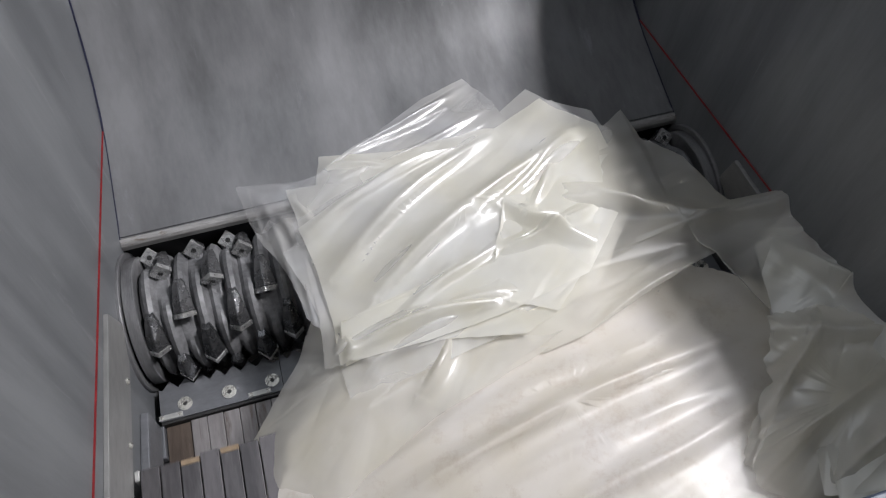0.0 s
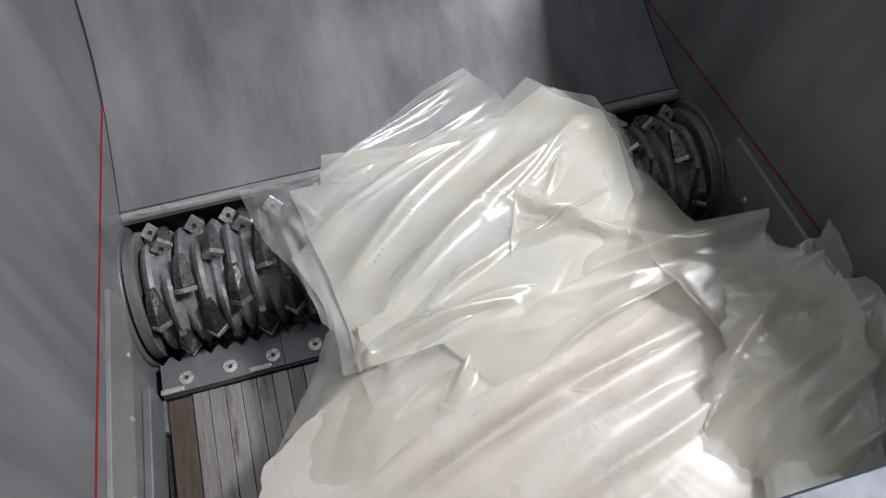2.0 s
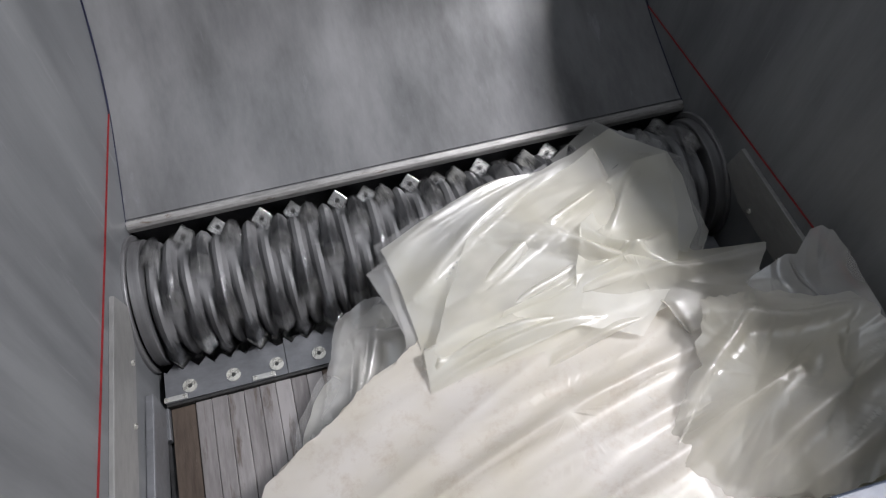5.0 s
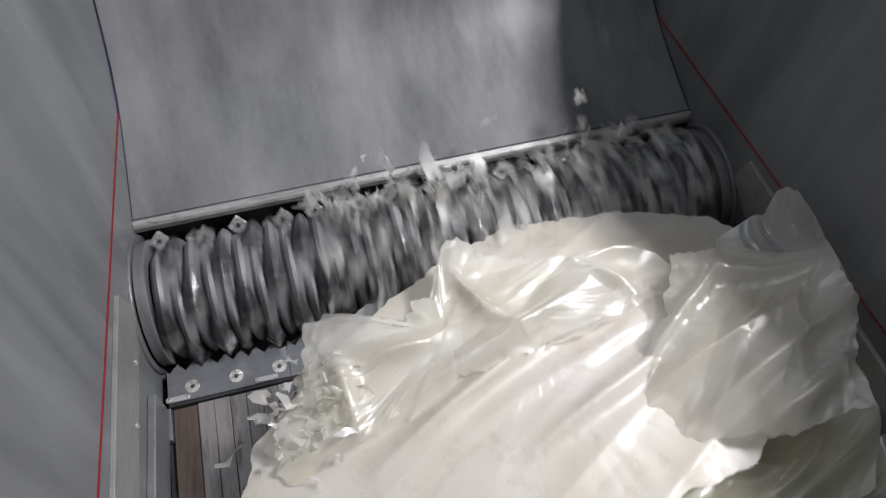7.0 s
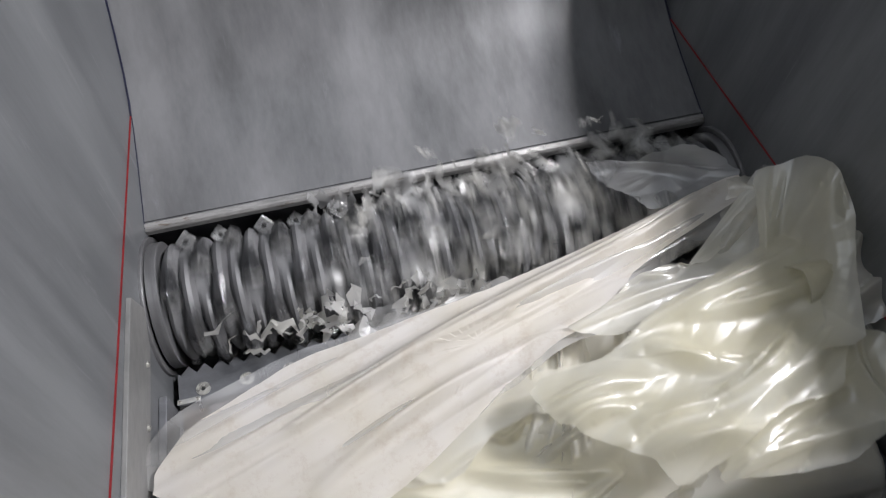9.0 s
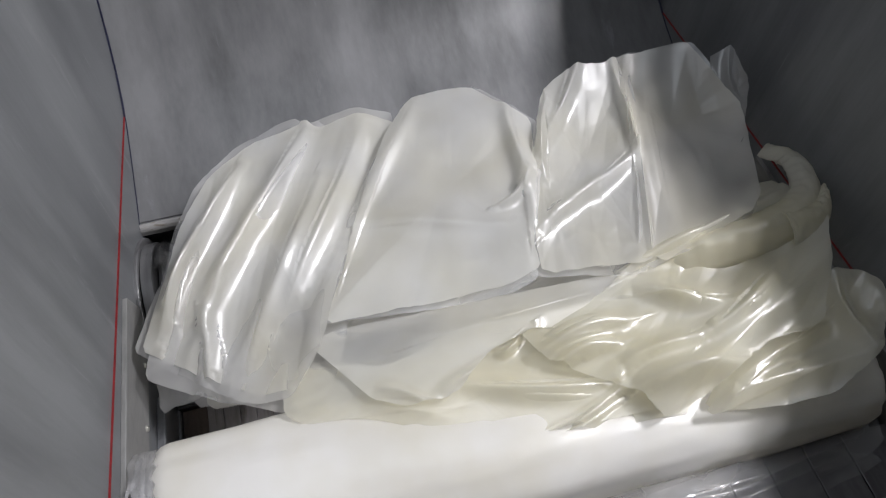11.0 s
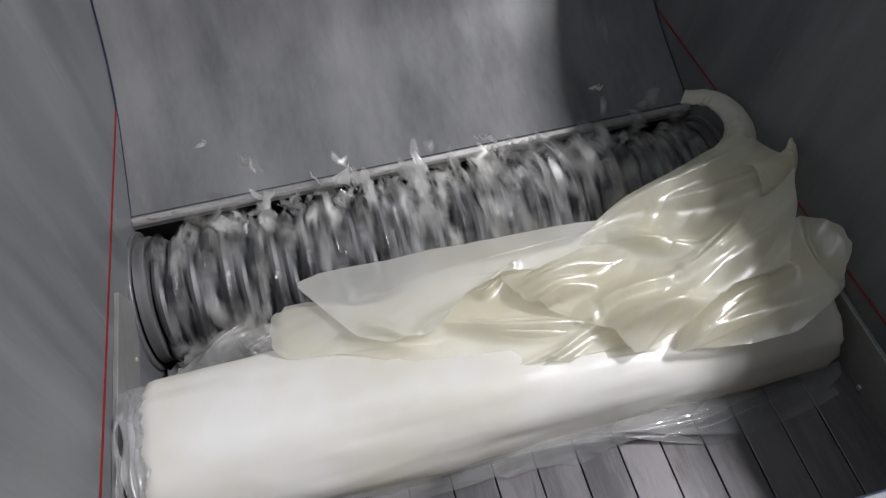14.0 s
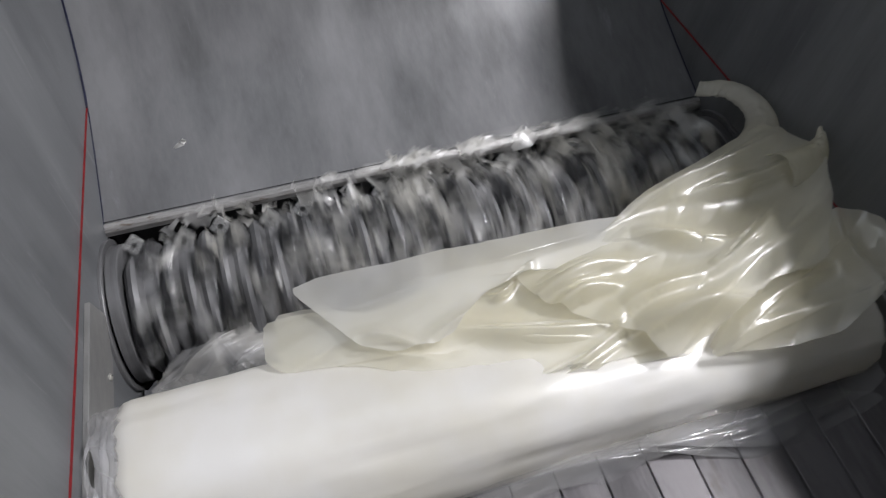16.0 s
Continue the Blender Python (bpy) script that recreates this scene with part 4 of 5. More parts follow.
F["crown_edge"] = film("crumpled_film", [(1.41, 0.08, 0.38), (1.48, 0.09, 0.38), (1.46, -0.03, 0.38), (1.36, -0.2, 0.38), (1.39, -0.1, 0.36)], 0.34, "thin clear film corner beside the hopper wall", FILM_THIN, [(1.49, 0.1, 1.41, -0.11, 0.02, 0.015)], crumple=0.004, grain=(60, 3), seed=26, group='crumpled sheets on the rotor')
F["clump"] = film("crumpled_film", [(0.03, -0.23), (0.1, -0.14), (0.2, -0.07), (0.3, -0.06), (0.31, -0.17), (0.27, -0.25), (0.15, -0.26)], 0.04, "small clump of torn clear film on the counter knife", FILM_THIN, [(0.11, -0.23, 0.26, -0.13, 0.03, 0.02), (0.19, -0.25, 0.3, -0.16, 0.02, 0.02)], droop=0.05, crumple=0.006, grain=(30, 2), layers=2, seed=31, ragged=0.014, pleats=(0.03, 0.014, 0.008))
F["right_veil"] = film("crumpled_film", [(1.33, -0.47, 0.25), (1.42, -0.45, 0.28), (1.44, -0.46, 0.29), (1.47, -0.43, 0.33), (1.49, -0.46, 0.36), (1.49, -0.52, 0.37), (1.49, -0.71, 0.34), (1.34, -0.6, 0.26)], 0.27, "thin greyish film sheet standing beside the hopper wall", FILM_THIN, [(1.42, -0.45, 1.44, -0.56, 0.02, 0.015), (1.51, -0.42, 1.44, -0.55, 0.02, 0.015)], crumple=0.004, grain=(70, 3), seed=18, soft=False)
F["stack_low"] = film("folded_film", [(0.42, 0.06, 0.23), (0.49, 0.05, 0.24), (0.51, 0.13, 0.25), (0.69, 0.09, 0.26), (0.93, 0.11, 0.26), (1.12, 0.07, 0.26), (1.21, -0.01, 0.26), (1.2, -0.19, 0.25), (1.05, -0.38, 0.25), (0.86, -0.46, 0.25), (0.56, -0.4, 0.23), (0.47, -0.29, 0.22), (0.44, -0.1, 0.22)], 0.26, "flat milky film sheets at the bottom of the folded stack", FILM, [(0.43, 0.02, 0.46, -0.13, 0.01, 0.01), (0.5, 0.07, 0.66, 0.07, 0.01, 0.01)], crumple=0.002, grain=(35, 4), layers=2, seed=19, group='folded film sheets', soft=False)
F["torn_edge"] = film("crumpled_film", [(0.25, -0.47, 0.14), (0.36, -0.35, 0.16), (0.36, -0.24, 0.2), (0.46, -0.25, 0.22), (0.56, -0.3, 0.22), (0.65, -0.24, 0.23), (0.7, -0.11, 0.24), (0.81, -0.2, 0.24), (0.99, -0.23, 0.24), (1.1, -0.22, 0.24), (1.18, -0.31, 0.24), (1.0, -0.38, 0.25), (0.79, -0.42, 0.22), (0.6, -0.48, 0.2), (0.45, -0.52, 0.17), (0.33, -0.54, 0.14)], 0.22, "torn crumpled film edge being pulled into the rotor", FILM_VEIL, [(0.39, -0.32, 0.45, -0.52, 0.03, 0.02), (0.7, -0.18, 0.8, -0.37, 0.03, 0.02), (0.53, -0.48, 0.96, -0.29, 0.035, 0.025), (0.45, -0.39, 0.64, -0.33, 0.03, 0.02), (0.97, -0.25, 1.06, -0.38, 0.03, 0.015)], crumple=0.007, grain=(30, 2), layers=2, seed=41, ragged=0.03)
F["band_tail"] = film("film_band", [(0.87, -0.43, 0.24), (0.97, -0.47, 0.24), (1.12, -0.46, 0.25), (1.31, -0.41, 0.27), (1.45, -0.26, 0.32), (1.45, -0.2, 0.33), (1.41, -0.18, 0.31), (1.31, -0.32, 0.28), (1.23, -0.36, 0.26), (1.14, -0.34, 0.26), (1.05, -0.36, 0.25), (0.96, -0.41, 0.24)], 0.25, "torn white film tail curling over the heap", FILM, [(0.88, -0.44, 1.28, -0.39, 0.02, 0.015), (1.31, -0.38, 1.51, -0.17, 0.03, 0.02), (1.05, -0.37, 1.15, -0.35, 0.02, 0.012)], crumple=0.003, grain=(30, 4), seed=44, soft=True, ragged=0.01)
F["heap_back"] = film("crumpled_film", [(1.39, -0.2, 0.33), (1.49, -0.21, 0.36), (1.49, -0.3, 0.42), (1.49, -0.4, 0.4), (1.43, -0.51, 0.38), (1.38, -0.66, 0.36), (1.17, -0.59, 0.28), (0.96, -0.55, 0.24), (1.11, -0.47, 0.27), (1.31, -0.41, 0.3)], 0.3, "tall white film fold standing beside the hopper wall", FILM_WARM, [(1.44, -0.21, 1.29, -0.45, 0.03, 0.02), (1.53, -0.2, 1.36, -0.55, 0.03, 0.03), (1.66, -0.25, 1.53, -0.39, 0.03, 0.02)], crumple=0.005, grain=(60, 3), seed=45, layers=2)
F["rotor_strip"] = film("film_band", [(1.09, 0.03, 0.2), (1.17, -0.03, 0.22), (1.33, -0.0, 0.22), (1.39, -0.05, 0.24), (1.41, -0.16, 0.27), (1.28, -0.18, 0.26), (1.18, -0.18, 0.24), (1.12, -0.08, 0.22)], 0.24, "thin torn film strip lying over the rotor", FILM_THIN, [(1.1, -0.01, 1.4, -0.13, 0.02, 0.015)], crumple=0.004, grain=(10, 4), seed=46, ragged=0.012)
F["right_sweep"] = film("crumpled_film", [(1.32, -0.42, 0.25), (1.46, -0.35, 0.3), (1.46, -0.45, 0.32), (1.49, -0.48, 0.36), (1.49, -0.54, 0.36), (1.49, -0.53, 0.38), (1.49, -0.6, 0.38), (1.33, -1.02, 0.33), (1.17, -0.98, 0.27), (1.25, -0.75, 0.25), (1.28, -0.57, 0.24)], 0.28, "thin milky film with torn points drawn along the hopper wall", FILM, [(1.356, -0.435, 1.505, -0.665, 0.03, 0.02), (1.417, -0.469, 1.564, -0.452, 0.02, 0.015)], crumple=0.004, grain=(20, 3), layers=2, seed=27, soft=False)
F["crown_fold"] = film("crumpled_film", [(0.23, 0.02, 0.26), (0.29, 0.05, 0.28), (0.38, 0.03, 0.29), (0.55, -0.06, 0.29), (0.75, -0.18, 0.3), (0.86, -0.23, 0.3), (1.09, -0.2, 0.3), (1.14, -0.17, 0.31), (1.03, -0.31, 0.31), (0.79, -0.32, 0.31), (0.5, -0.29, 0.3), (0.41, -0.28, 0.29), (0.28, -0.36, 0.24), (0.12, -0.34, 0.22), (0.14, -0.21, 0.24), (0.17, -0.07, 0.25)], 0.29, "milky film folded across the rotor", FILM, [(0.24, -0.04, 0.43, -0.18, 0.02, 0.02), (0.38, 0.01, 0.43, -0.15, 0.02, 0.02), (0.55, -0.07, 0.84, -0.22, 0.03, 0.02), (0.84, -0.23, 1.12, -0.18, 0.03, 0.02), (0.18, -0.14, 0.34, -0.3, 0.02, 0.02)], crumple=0.004, grain=(5, 3), layers=2, seed=51, group='crumpled sheets on the rotor', margin=True)
F["crown_clear"] = film("crumpled_film", [(0.14, 0.16, 0.29), (0.23, 0.2, 0.31), (0.38, 0.13, 0.31), (0.5, -0.0, 0.3), (0.28, -0.1, 0.28), (0.12, -0.31, 0.22), (0.02, -0.32, 0.2), (0.03, -0.19, 0.24)], 0.29, "thin clear film edge fluttering above the rotor", FILM_THIN, [(0.1, -0.23, 0.23, 0.14, 0.03, 0.02), (0.07, -0.33, 0.17, 0.07, 0.02, 0.015), (0.36, 0.13, 0.46, 0.02, 0.025, 0.015), (0.17, 0.1, 0.33, 0.11, 0.02, 0.015)], crumple=0.005, grain=(70, 3), layers=2, seed=52, group='crumpled sheets on the rotor', ragged=0.01)
F["crown_veil"] = film("crumpled_film", [(0.74, 0.0, 0.3), (0.9, 0.04, 0.32), (1.07, 0.01, 0.33), (1.08, -0.12, 0.33), (0.92, -0.19, 0.31), (0.81, -0.23, 0.3), (0.7, -0.14, 0.29)], 0.3, "thin clear film panel with upright creases over the rotor", FILM_THIN, [(0.9, 0.05, 0.81, -0.2, 0.03, 0.012), (0.97, 0.04, 0.93, -0.07, 0.03, 0.012), (1.07, 0.02, 0.95, -0.14, 0.03, 0.015), (0.71, -0.14, 0.82, -0.22, 0.02, 0.015)], crumple=0.005, grain=(80, 4), layers=2, seed=53, group='crumpled sheets on the rotor', ragged=0.01)
ROLL = film_roll(-0.002, 1.488, -0.492, 0.148, 0.155, 0.125)
WHIRL = [rotor_scraps(0.42 + 0.24 * k, 0.72 + 0.24 * k, 250 - 30 * abs(k - 1), 20 + k) for k in range(4)]
WHIRL_LATE = rotor_scraps(0.08, 0.48, 150, 31)
HEAP_A = scrap_heap([(0.31, -0.61), (0.41, -0.5), (0.45, -0.57), (0.36, -0.65)], 90, 0.035, 0.16, 41, 0.042)
HEAP_C = scrap_heap([(0.2, -0.27), (0.38, -0.24), (0.56, -0.23), (0.76, -0.22)], 60, 0.032, 0.13, 42, 0.045)
HEAP_D = scrap_heap([(0.06, -0.20), (0.2, -0.21), (0.36, -0.2), (0.5, -0.19)], 110, 0.022, -0.03, 43, 0.05)
FLY = [flying_scrap(60 + k) for k in range(34)]
STUCK = flying_scrap(55)


# ---- movement ----
def rotor_angle(t):
    if t < 2.1:
        return 0.0
    if t < 3.1:
        return 260.0 * (t - 2.1) ** 2
    return 260.0 + 520.0 * (t - 3.1)


def motions():
    ts = [0.0, 1.0, 2.0] + [2.1 + 0.1 * k for k in range(139)] + [16.0]
    walk(ROTOR_OB, [(t, pose(0, 0, 0, rotor_angle(t))) for t in ts])
    for n, w in enumerate(WHIRL + [WHIRL_LATE]):
        late = w is WHIRL_LATE
        begin = 13.2 if late else 4.3
        rows = []
        for t in ts:
            s = min(1.0, max(0.0, (t - begin) / (0.9 if late else 1.6)))
            rows.append((t, pose(0, 0, -0.34 * (1 - s * s * (3 - 2 * s)), rotor_angle(t) * 0.86 + 40 * n)))
        walk(w, rows)
    # the ram draws back at the start, then comes forward slowly and stops
    walk(RAM_OB, [(t, pose(0, y, 0)) for t, y in ((0, -0.433), (0.2, -0.47), (0.5, -0.56), (0.8, -0.66), (1.4, -0.82), (2.2, -0.97), (4.5, -1.03), (6.5, -0.985), (9, -0.88),
                                                  (11.5, -0.735), (12, -0.71), (12.5, -0.68), (13, -0.655), (13.5, -0.635), (14, -0.625), (16, -0.625))])
    for name, rows in MOVES.items():
        ob = F[name]
        base = ob.matrix_basis.copy()
        walk(ob, [(t, Matrix.Translation((dx, dy, dz)) @ base @ pose(0, 0, 0, rx, ry, rz)) for t, dx, dy, dz, rx, ry, rz in rows])
    for ob, key in ((HEAP_A, "sheet_soiled"), (HEAP_C, "sheet_band")):
        base = ob.matrix_basis.copy()
        rng = random.Random(7)
        shaken = []
        rows = MOVES[key]
        for t in [0.0, 4.2] + [5.8 + 0.1 * k for k in range(50)] + [16.0]:
            i = max(k for k in range(len(rows)) if rows[k][0] <= t)
            a, b = rows[i], rows[min(i + 1, len(rows) - 1)]
            f = (t - a[0]) / (b[0] - a[0]) if b[0] > a[0] else 0.0
            d = Vector([a[k] + (b[k] - a[k]) * f for k in (1, 2, 3)])
            shake = Vector((rng.gauss(0, 0.018), rng.gauss(0, 0.014), rng.gauss(0, 0.014)))
            shaken.append((t, Matrix.Translation(d + shake - Vector((0, 0, 0.33 if t < 5 else 0))) @ base))
        walk(ob, shaken)
    walk(HEAP_D, [(t, pose(0.06, -0.20, z)) for t, z in ((0, -0.4), (12.8, -0.4), (14.0, -0.058), (16, -0.055))])
    base = ROLL.matrix_basis.copy()
    walk(ROLL, [(t, Matrix.Translation((0, max(dy, -0.34), dz)) @ base) for t, dx, dy, dz, rx, ry, rz in MOVES["heap_under"]])
    # scraps hop over the rotor again and again
    for k, ob in enumerate(FLY):
        rng = random.Random(300 + k)
        rows, t = [(0.0, pose(rng.uniform(0.4, 1.3), 0.0, -0.33)), (4.4 + 0.05 * k, pose(rng.uniform(0.4, 1.3), 0.0, -0.33))], 5.0 + 0.07 * k
        while t < 15.4:
            x = rng.uniform(0.45, 1.32) if t < 12.5 else rng.uniform(0.25, 1.3)
            top = rng.uniform(0.02, 0.1)
            spin = rng.uniform(-60, 60)
            rows.append((t, pose(x, rng.uniform(-0.1, 0.05), 0.12, spin, 10, k * 16)))
            rows.append((t + 0.22, pose(x + rng.uniform(-0.03, 0.03), rng.uniform(0.05, 0.17), 0.19 + top, spin + 50, 30, k * 16 + 30)))
            rows.append((t + 0.45, pose(x + rng.uniform(-0.05, 0.05), rng.uniform(-0.02, 0.12), 0.17, spin + 80, 20, k * 16 + 60)))
            t += 0.75 + rng.uniform(0, 0.2)
        rows.append((16.0, pose(rng.uniform(0.5, 1.3), 0.1, 0.2, 20, 10, 30)))
        walk(ob, rows)
    sz = plate_z(0.308) + 0.006
    walk(STUCK, [(0, pose(0.5, 0, -0.33)), (12.4, pose(0.45, 0, -0.2)), (12.75, pose(0.36, 0.05, 0.2, 30, 0, 20)), (13.05, pose(0.2, 0.308, sz, 22, 0, 12)), (16, pose(0.2, 0.308, sz, 22, 0, 12))])


MOVES = {
    "sheet_soiled": [(0.0, 0.015, 0.015, 0.0, 0.0, 0.0, -3.8), (0.5, 0.015, 0.014, 0.0, 0.0, 0.0, -3.7), (1.0, 0.015, 0.006, 0.0, 0.0, 0.0, -1.7), (1.5, 0.0, 0.0, 0.0, 0.0, 0.0, 0.0), (2.0, -0.01, -0.007, 0.0, 0.0, 0.0, 1.6), (2.5, -0.008, -0.026, 0.0, 0.0, 0.0, 3.4), (3.0, -0.009, -0.033, 0.0, 0.0, 0.0, 3.1), (3.5, -0.009, -0.035, 0.0, 0.0, 0.0, 3.0), (4.0, -0.005, -0.038, 0.0, 0.0, 0.0, 2.6), (6.5, -0.033, 0.077, 0.0, -3.857, 0.0, 0.1), (7.0, -0.03, 0.15, -0.007, -6.0, 0.0, 8.4), (7.5, -0.037, 0.193, -0.015, -9.0, 0.0, 9.9), (8.0, -0.061, 0.194, -0.035, -13.0, 0.0, 7.8), (8.4, -0.092, 0.19, -0.055, -16.0, 0.0, 5.3), (8.8, -0.1, 0.17, -0.17, -16.0, 0.0, 0.0), (9.2, -0.08, 0.2, -0.34, -12.0, 0.0, 0.0), (10.0, -0.05, 0.2, -0.42, -8.0, 0.0, 0.0), (16.0, -0.05, 0.2, -0.42, -8.0, 0.0, 0.0)],
    "sheet_band": [(0.0, 0.0, -0.35, -0.1, 0.0, 0.0, 0.0), (6.3, 0.0, -0.35, -0.1, 0.0, 0.0, 0.0), (7.5, 0.0, -0.2, -0.06, 0.0, 0.0, 0.0), (8.2, 0.0, -0.07, -0.09, 0.0, 0.0, 0.0), (8.5, 0.0, -0.03, -0.07, 0.0, 0.0, 0.0), (8.8, 0.01, -0.01, 0.0, 0.0, 0.0, 0.0), (9.0, 0.0, 0.0, 0.0, 0.0, 0.0, 0.0), (9.2, 0.0, 0.0, 0.0, 0.0, 0.0, -1.0), (10.0, 0.0, 0.1, -0.18, 0.0, 0.0, -4.0), (10.8, 0.0, 0.15, -0.44, 0.0, 0.0, -4.0), (16.0, 0.0, 0.15, -0.44, 0.0, 0.0, -4.0)],
    "stack_back": [(0.0, 0.002, 0.046, 0.0, 0.0, 0.0, -2.8), (0.5, 0.001, 0.034, 0.0, 0.0, 0.0, -2.3), (1.0, 0.001, 0.014, 0.0, 0.0, 0.0, -0.9), (1.5, 0.0, -0.0, 0.0, 0.0, 0.0, 0.0), (2.0, 0.003, -0.023, 0.0, 0.0, 0.0, 0.6), (2.5, 0.001, -0.056, 0.0, 0.0, 0.0, 1.1), (3.0, 0.012, -0.07, 0, 0, 0, -1.2), (3.5, 0.02, -0.11, -0.01, -3, 0, -3.5), (4.0, 0.07, -0.14, -0.14, -8, 0, -5), (4.7, 0.1, -0.08, -0.3, -20.0, 0.0, -8.0), (5.4, 0.1, 0.0, -0.44, -20.0, 0.0, -8.0), (16.0, 0.1, 0.0, -0.44, -20.0, 0.0, -8.0)],
    "stack_mid": [(0.0, -0.001, 0.037, 0.0, 0.0, 0.0, -2.8), (0.5, -0.001, 0.028, 0.0, 0.0, 0.0, -2.3), (1.0, 0.0, 0.011, 0.0, 0.0, 0.0, -0.9), (1.5, 0.0, 0.0, 0.0, 0.0, 0.0, 0.0), (2.0, 0.003, -0.021, 0.0, 0.0, 0.0, 0.6), (2.5, 0.003, -0.052, 0.0, 0.0, 0.0, 1.1), (3.0, 0.027, -0.077, 0.0, 0.0, 0.0, -1.2), (3.5, 0.051, -0.128, 0.0, 0.0, 0.0, -2.5), (4.0, 0.039999999999999994, -0.162, 0.0, 0.0, 0.0, 4.0), (5.3, 0.17, 0.0, -0.16, -12.0, 0.0, -4.0), (5.8, 0.17, 0.05, -0.34, -20.0, 0.0, -4.0), (6.5, 0.17, 0.05, -0.44, -20.0, 0.0, -4.0), (16.0, 0.17, 0.05, -0.44, -20.0, 0.0, -4.0)],
    "stack_front": [(0.0, -0.009, 0.032, 0.0, 0.0, 0.0, -2.8), (0.5, -0.009, 0.023, 0.0, 0.0, 0.0, -2.3), (1.0, -0.003, 0.009, 0.0, 0.0, 0.0, -0.9), (1.5, 0.0, 0.0, 0.0, 0.0, 0.0, 0.0), (2.0, 0.005, -0.02, 0.0, 0.0, 0.0, 0.6), (2.5, 0.006, -0.05, 0.0, 0.0, 0.0, 1.1), (3.0, 0.024, -0.08, 0.0, 0.0, 0.0, -1.2), (3.5, 0.037, -0.138, 0.0, 0.0, 0.0, -2.5), (4.0, 0.035, -0.167, 0.0, 0.0, 0.0, 4.0), (5.5, 0.16, -0.01, -0.16, -12.0, 0.0, -4.0), (6.0, 0.16, 0.04, -0.34, -20.0, 0.0, -4.0), (6.7, 0.16, 0.04, -0.44, -20.0, 0.0, -4.0), (16.0, 0.16, 0.04, -0.44, -20.0, 0.0, -4.0)],
    "right_back": [(0.0, 0.078, 0.053, 0.0, 0.0, 0.0, 0.0), (0.5, 0.062, 0.038, 0.0, 0.0, 0.0, 0.0), (1.0, 0.041, 0.019, 0.0, 0.0, 0.0, 0.0), (1.5, 0.0, 0.0, 0.0, 0.0, 0.0, 0.0), (2.0, -0.061, -0.04, 0.0, 0.0, 0.0, 0.0), (2.5, -0.109, -0.063, 0.0, 0.0, 0.0, 0.0), (3.0, -0.125, -0.076, 0.0, 0.0, 0.0, 0.0), (3.5, -0.134, -0.088, 0.0, 0.0, 0.0, 0.0), (4.0, -0.137, -0.09, 0.0, 0.0, 0.0, 0.0), (5.4, -0.06, 0.0, -0.12, 0.0, 0.0, -6.0), (6.2, -0.08, 0.08, -0.42, 0.0, 0.0, -8.0), (16.0, -0.08, 0.08, -0.42, 0.0, 0.0, -8.0)],
    "right_front": [(0.0, 0.115, -0.048, 0.0, 0.0, 0.0, 0.0), (1.0, 0.098, -0.042, 0.0, 0.0, 0.0, 0.0), (1.5, 0.084, -0.027, 0.0, 0.0, 0.0, 0.0), (2.0, 0.041, -0.005, 0.0, 0.0, 0.0, 0.0), (2.5, 0.009, 0.006, 0.0, 0.0, 0.0, 0.0), (3.0, 0.002, 0.003, 0.0, 0.0, 0.0, 0.0), (3.5, 0.0, 0.0, 0.0, 0.0, 0.0, 0.0), (4.0, -0.002, -0.003, 0.0, 0.0, 0.0, 0.0), (6.5, -0.042, 0.089, 0.0, 0.0, 0.0, 0.0), (7.0, -0.031, 0.149, 0.0, 0.0, 0.0, 0.0), (7.5, -0.016, 0.187, 0.0, 0.0, 0.0, 0.0), (8.0, 0.04, 0.24, 0.0, 0.0, 0.0, 0.0), (8.5, 0.113, 0.296, 0.0, 0.0, 0.0, 0.0), (9.0, 0.158, 0.331, 0.0, 0.0, 0.0, 0.0), (9.3, -0.02, 0.22, 0.0, 0.0, 0.0, 0.0), (10.4, -0.06, 0.26, -0.16, -20.0, 0.0, 0.0), (11.0, -0.1, 0.2, -0.5, -20.0, 0.0, 0.0), (16.0, -0.1, 0.2, -0.5, -20.0, 0.0, 0.0)],
    "heap_main": [(0.0, 0.053, -0.4, -0.24, 0.0, 0.0, 0.0), (6.5, 0.053, -0.4, -0.24, 0.0, 0.0, 0.0), (7.0, 0.043, -0.4, -0.2, 0.0, 0.0, 0.0), (7.5, 0.01, -0.392, -0.19, 0.0, 0.0, 0.0), (8.0, 0.001, -0.348, -0.17, 0.0, 0.0, 0.0), (8.5, -0.007, -0.306, -0.13, 0.0, 0.0, 0.0), (9.0, -0.035, -0.223, -0.02, 0.0, 0.0, 0.0), (11.5, -0.007, -0.103, -0.0, 0.0, 0.0, 0.0), (12.0, -0.004, -0.078, -0.0, 0.0, 0.0, 0.0), (12.5, -0.004, -0.057, -0.0, 0.0, 0.0, 0.0), (13.0, -0.002, -0.031, -0.0, 0.0, 0.0, 0.0), (13.5, -0.001, -0.005, -0.0, 0.0, 0.0, 0.0), (14.0, -0.004, 0.003, -0.0, 0.0, 0.0, 0.0), (14.5, 0.0, 0.0, -0.0, 0.0, 0.0, 0.0), (16.0, 0.0, 0.0, -0.0, 0.0, 0.0, 0.0)],
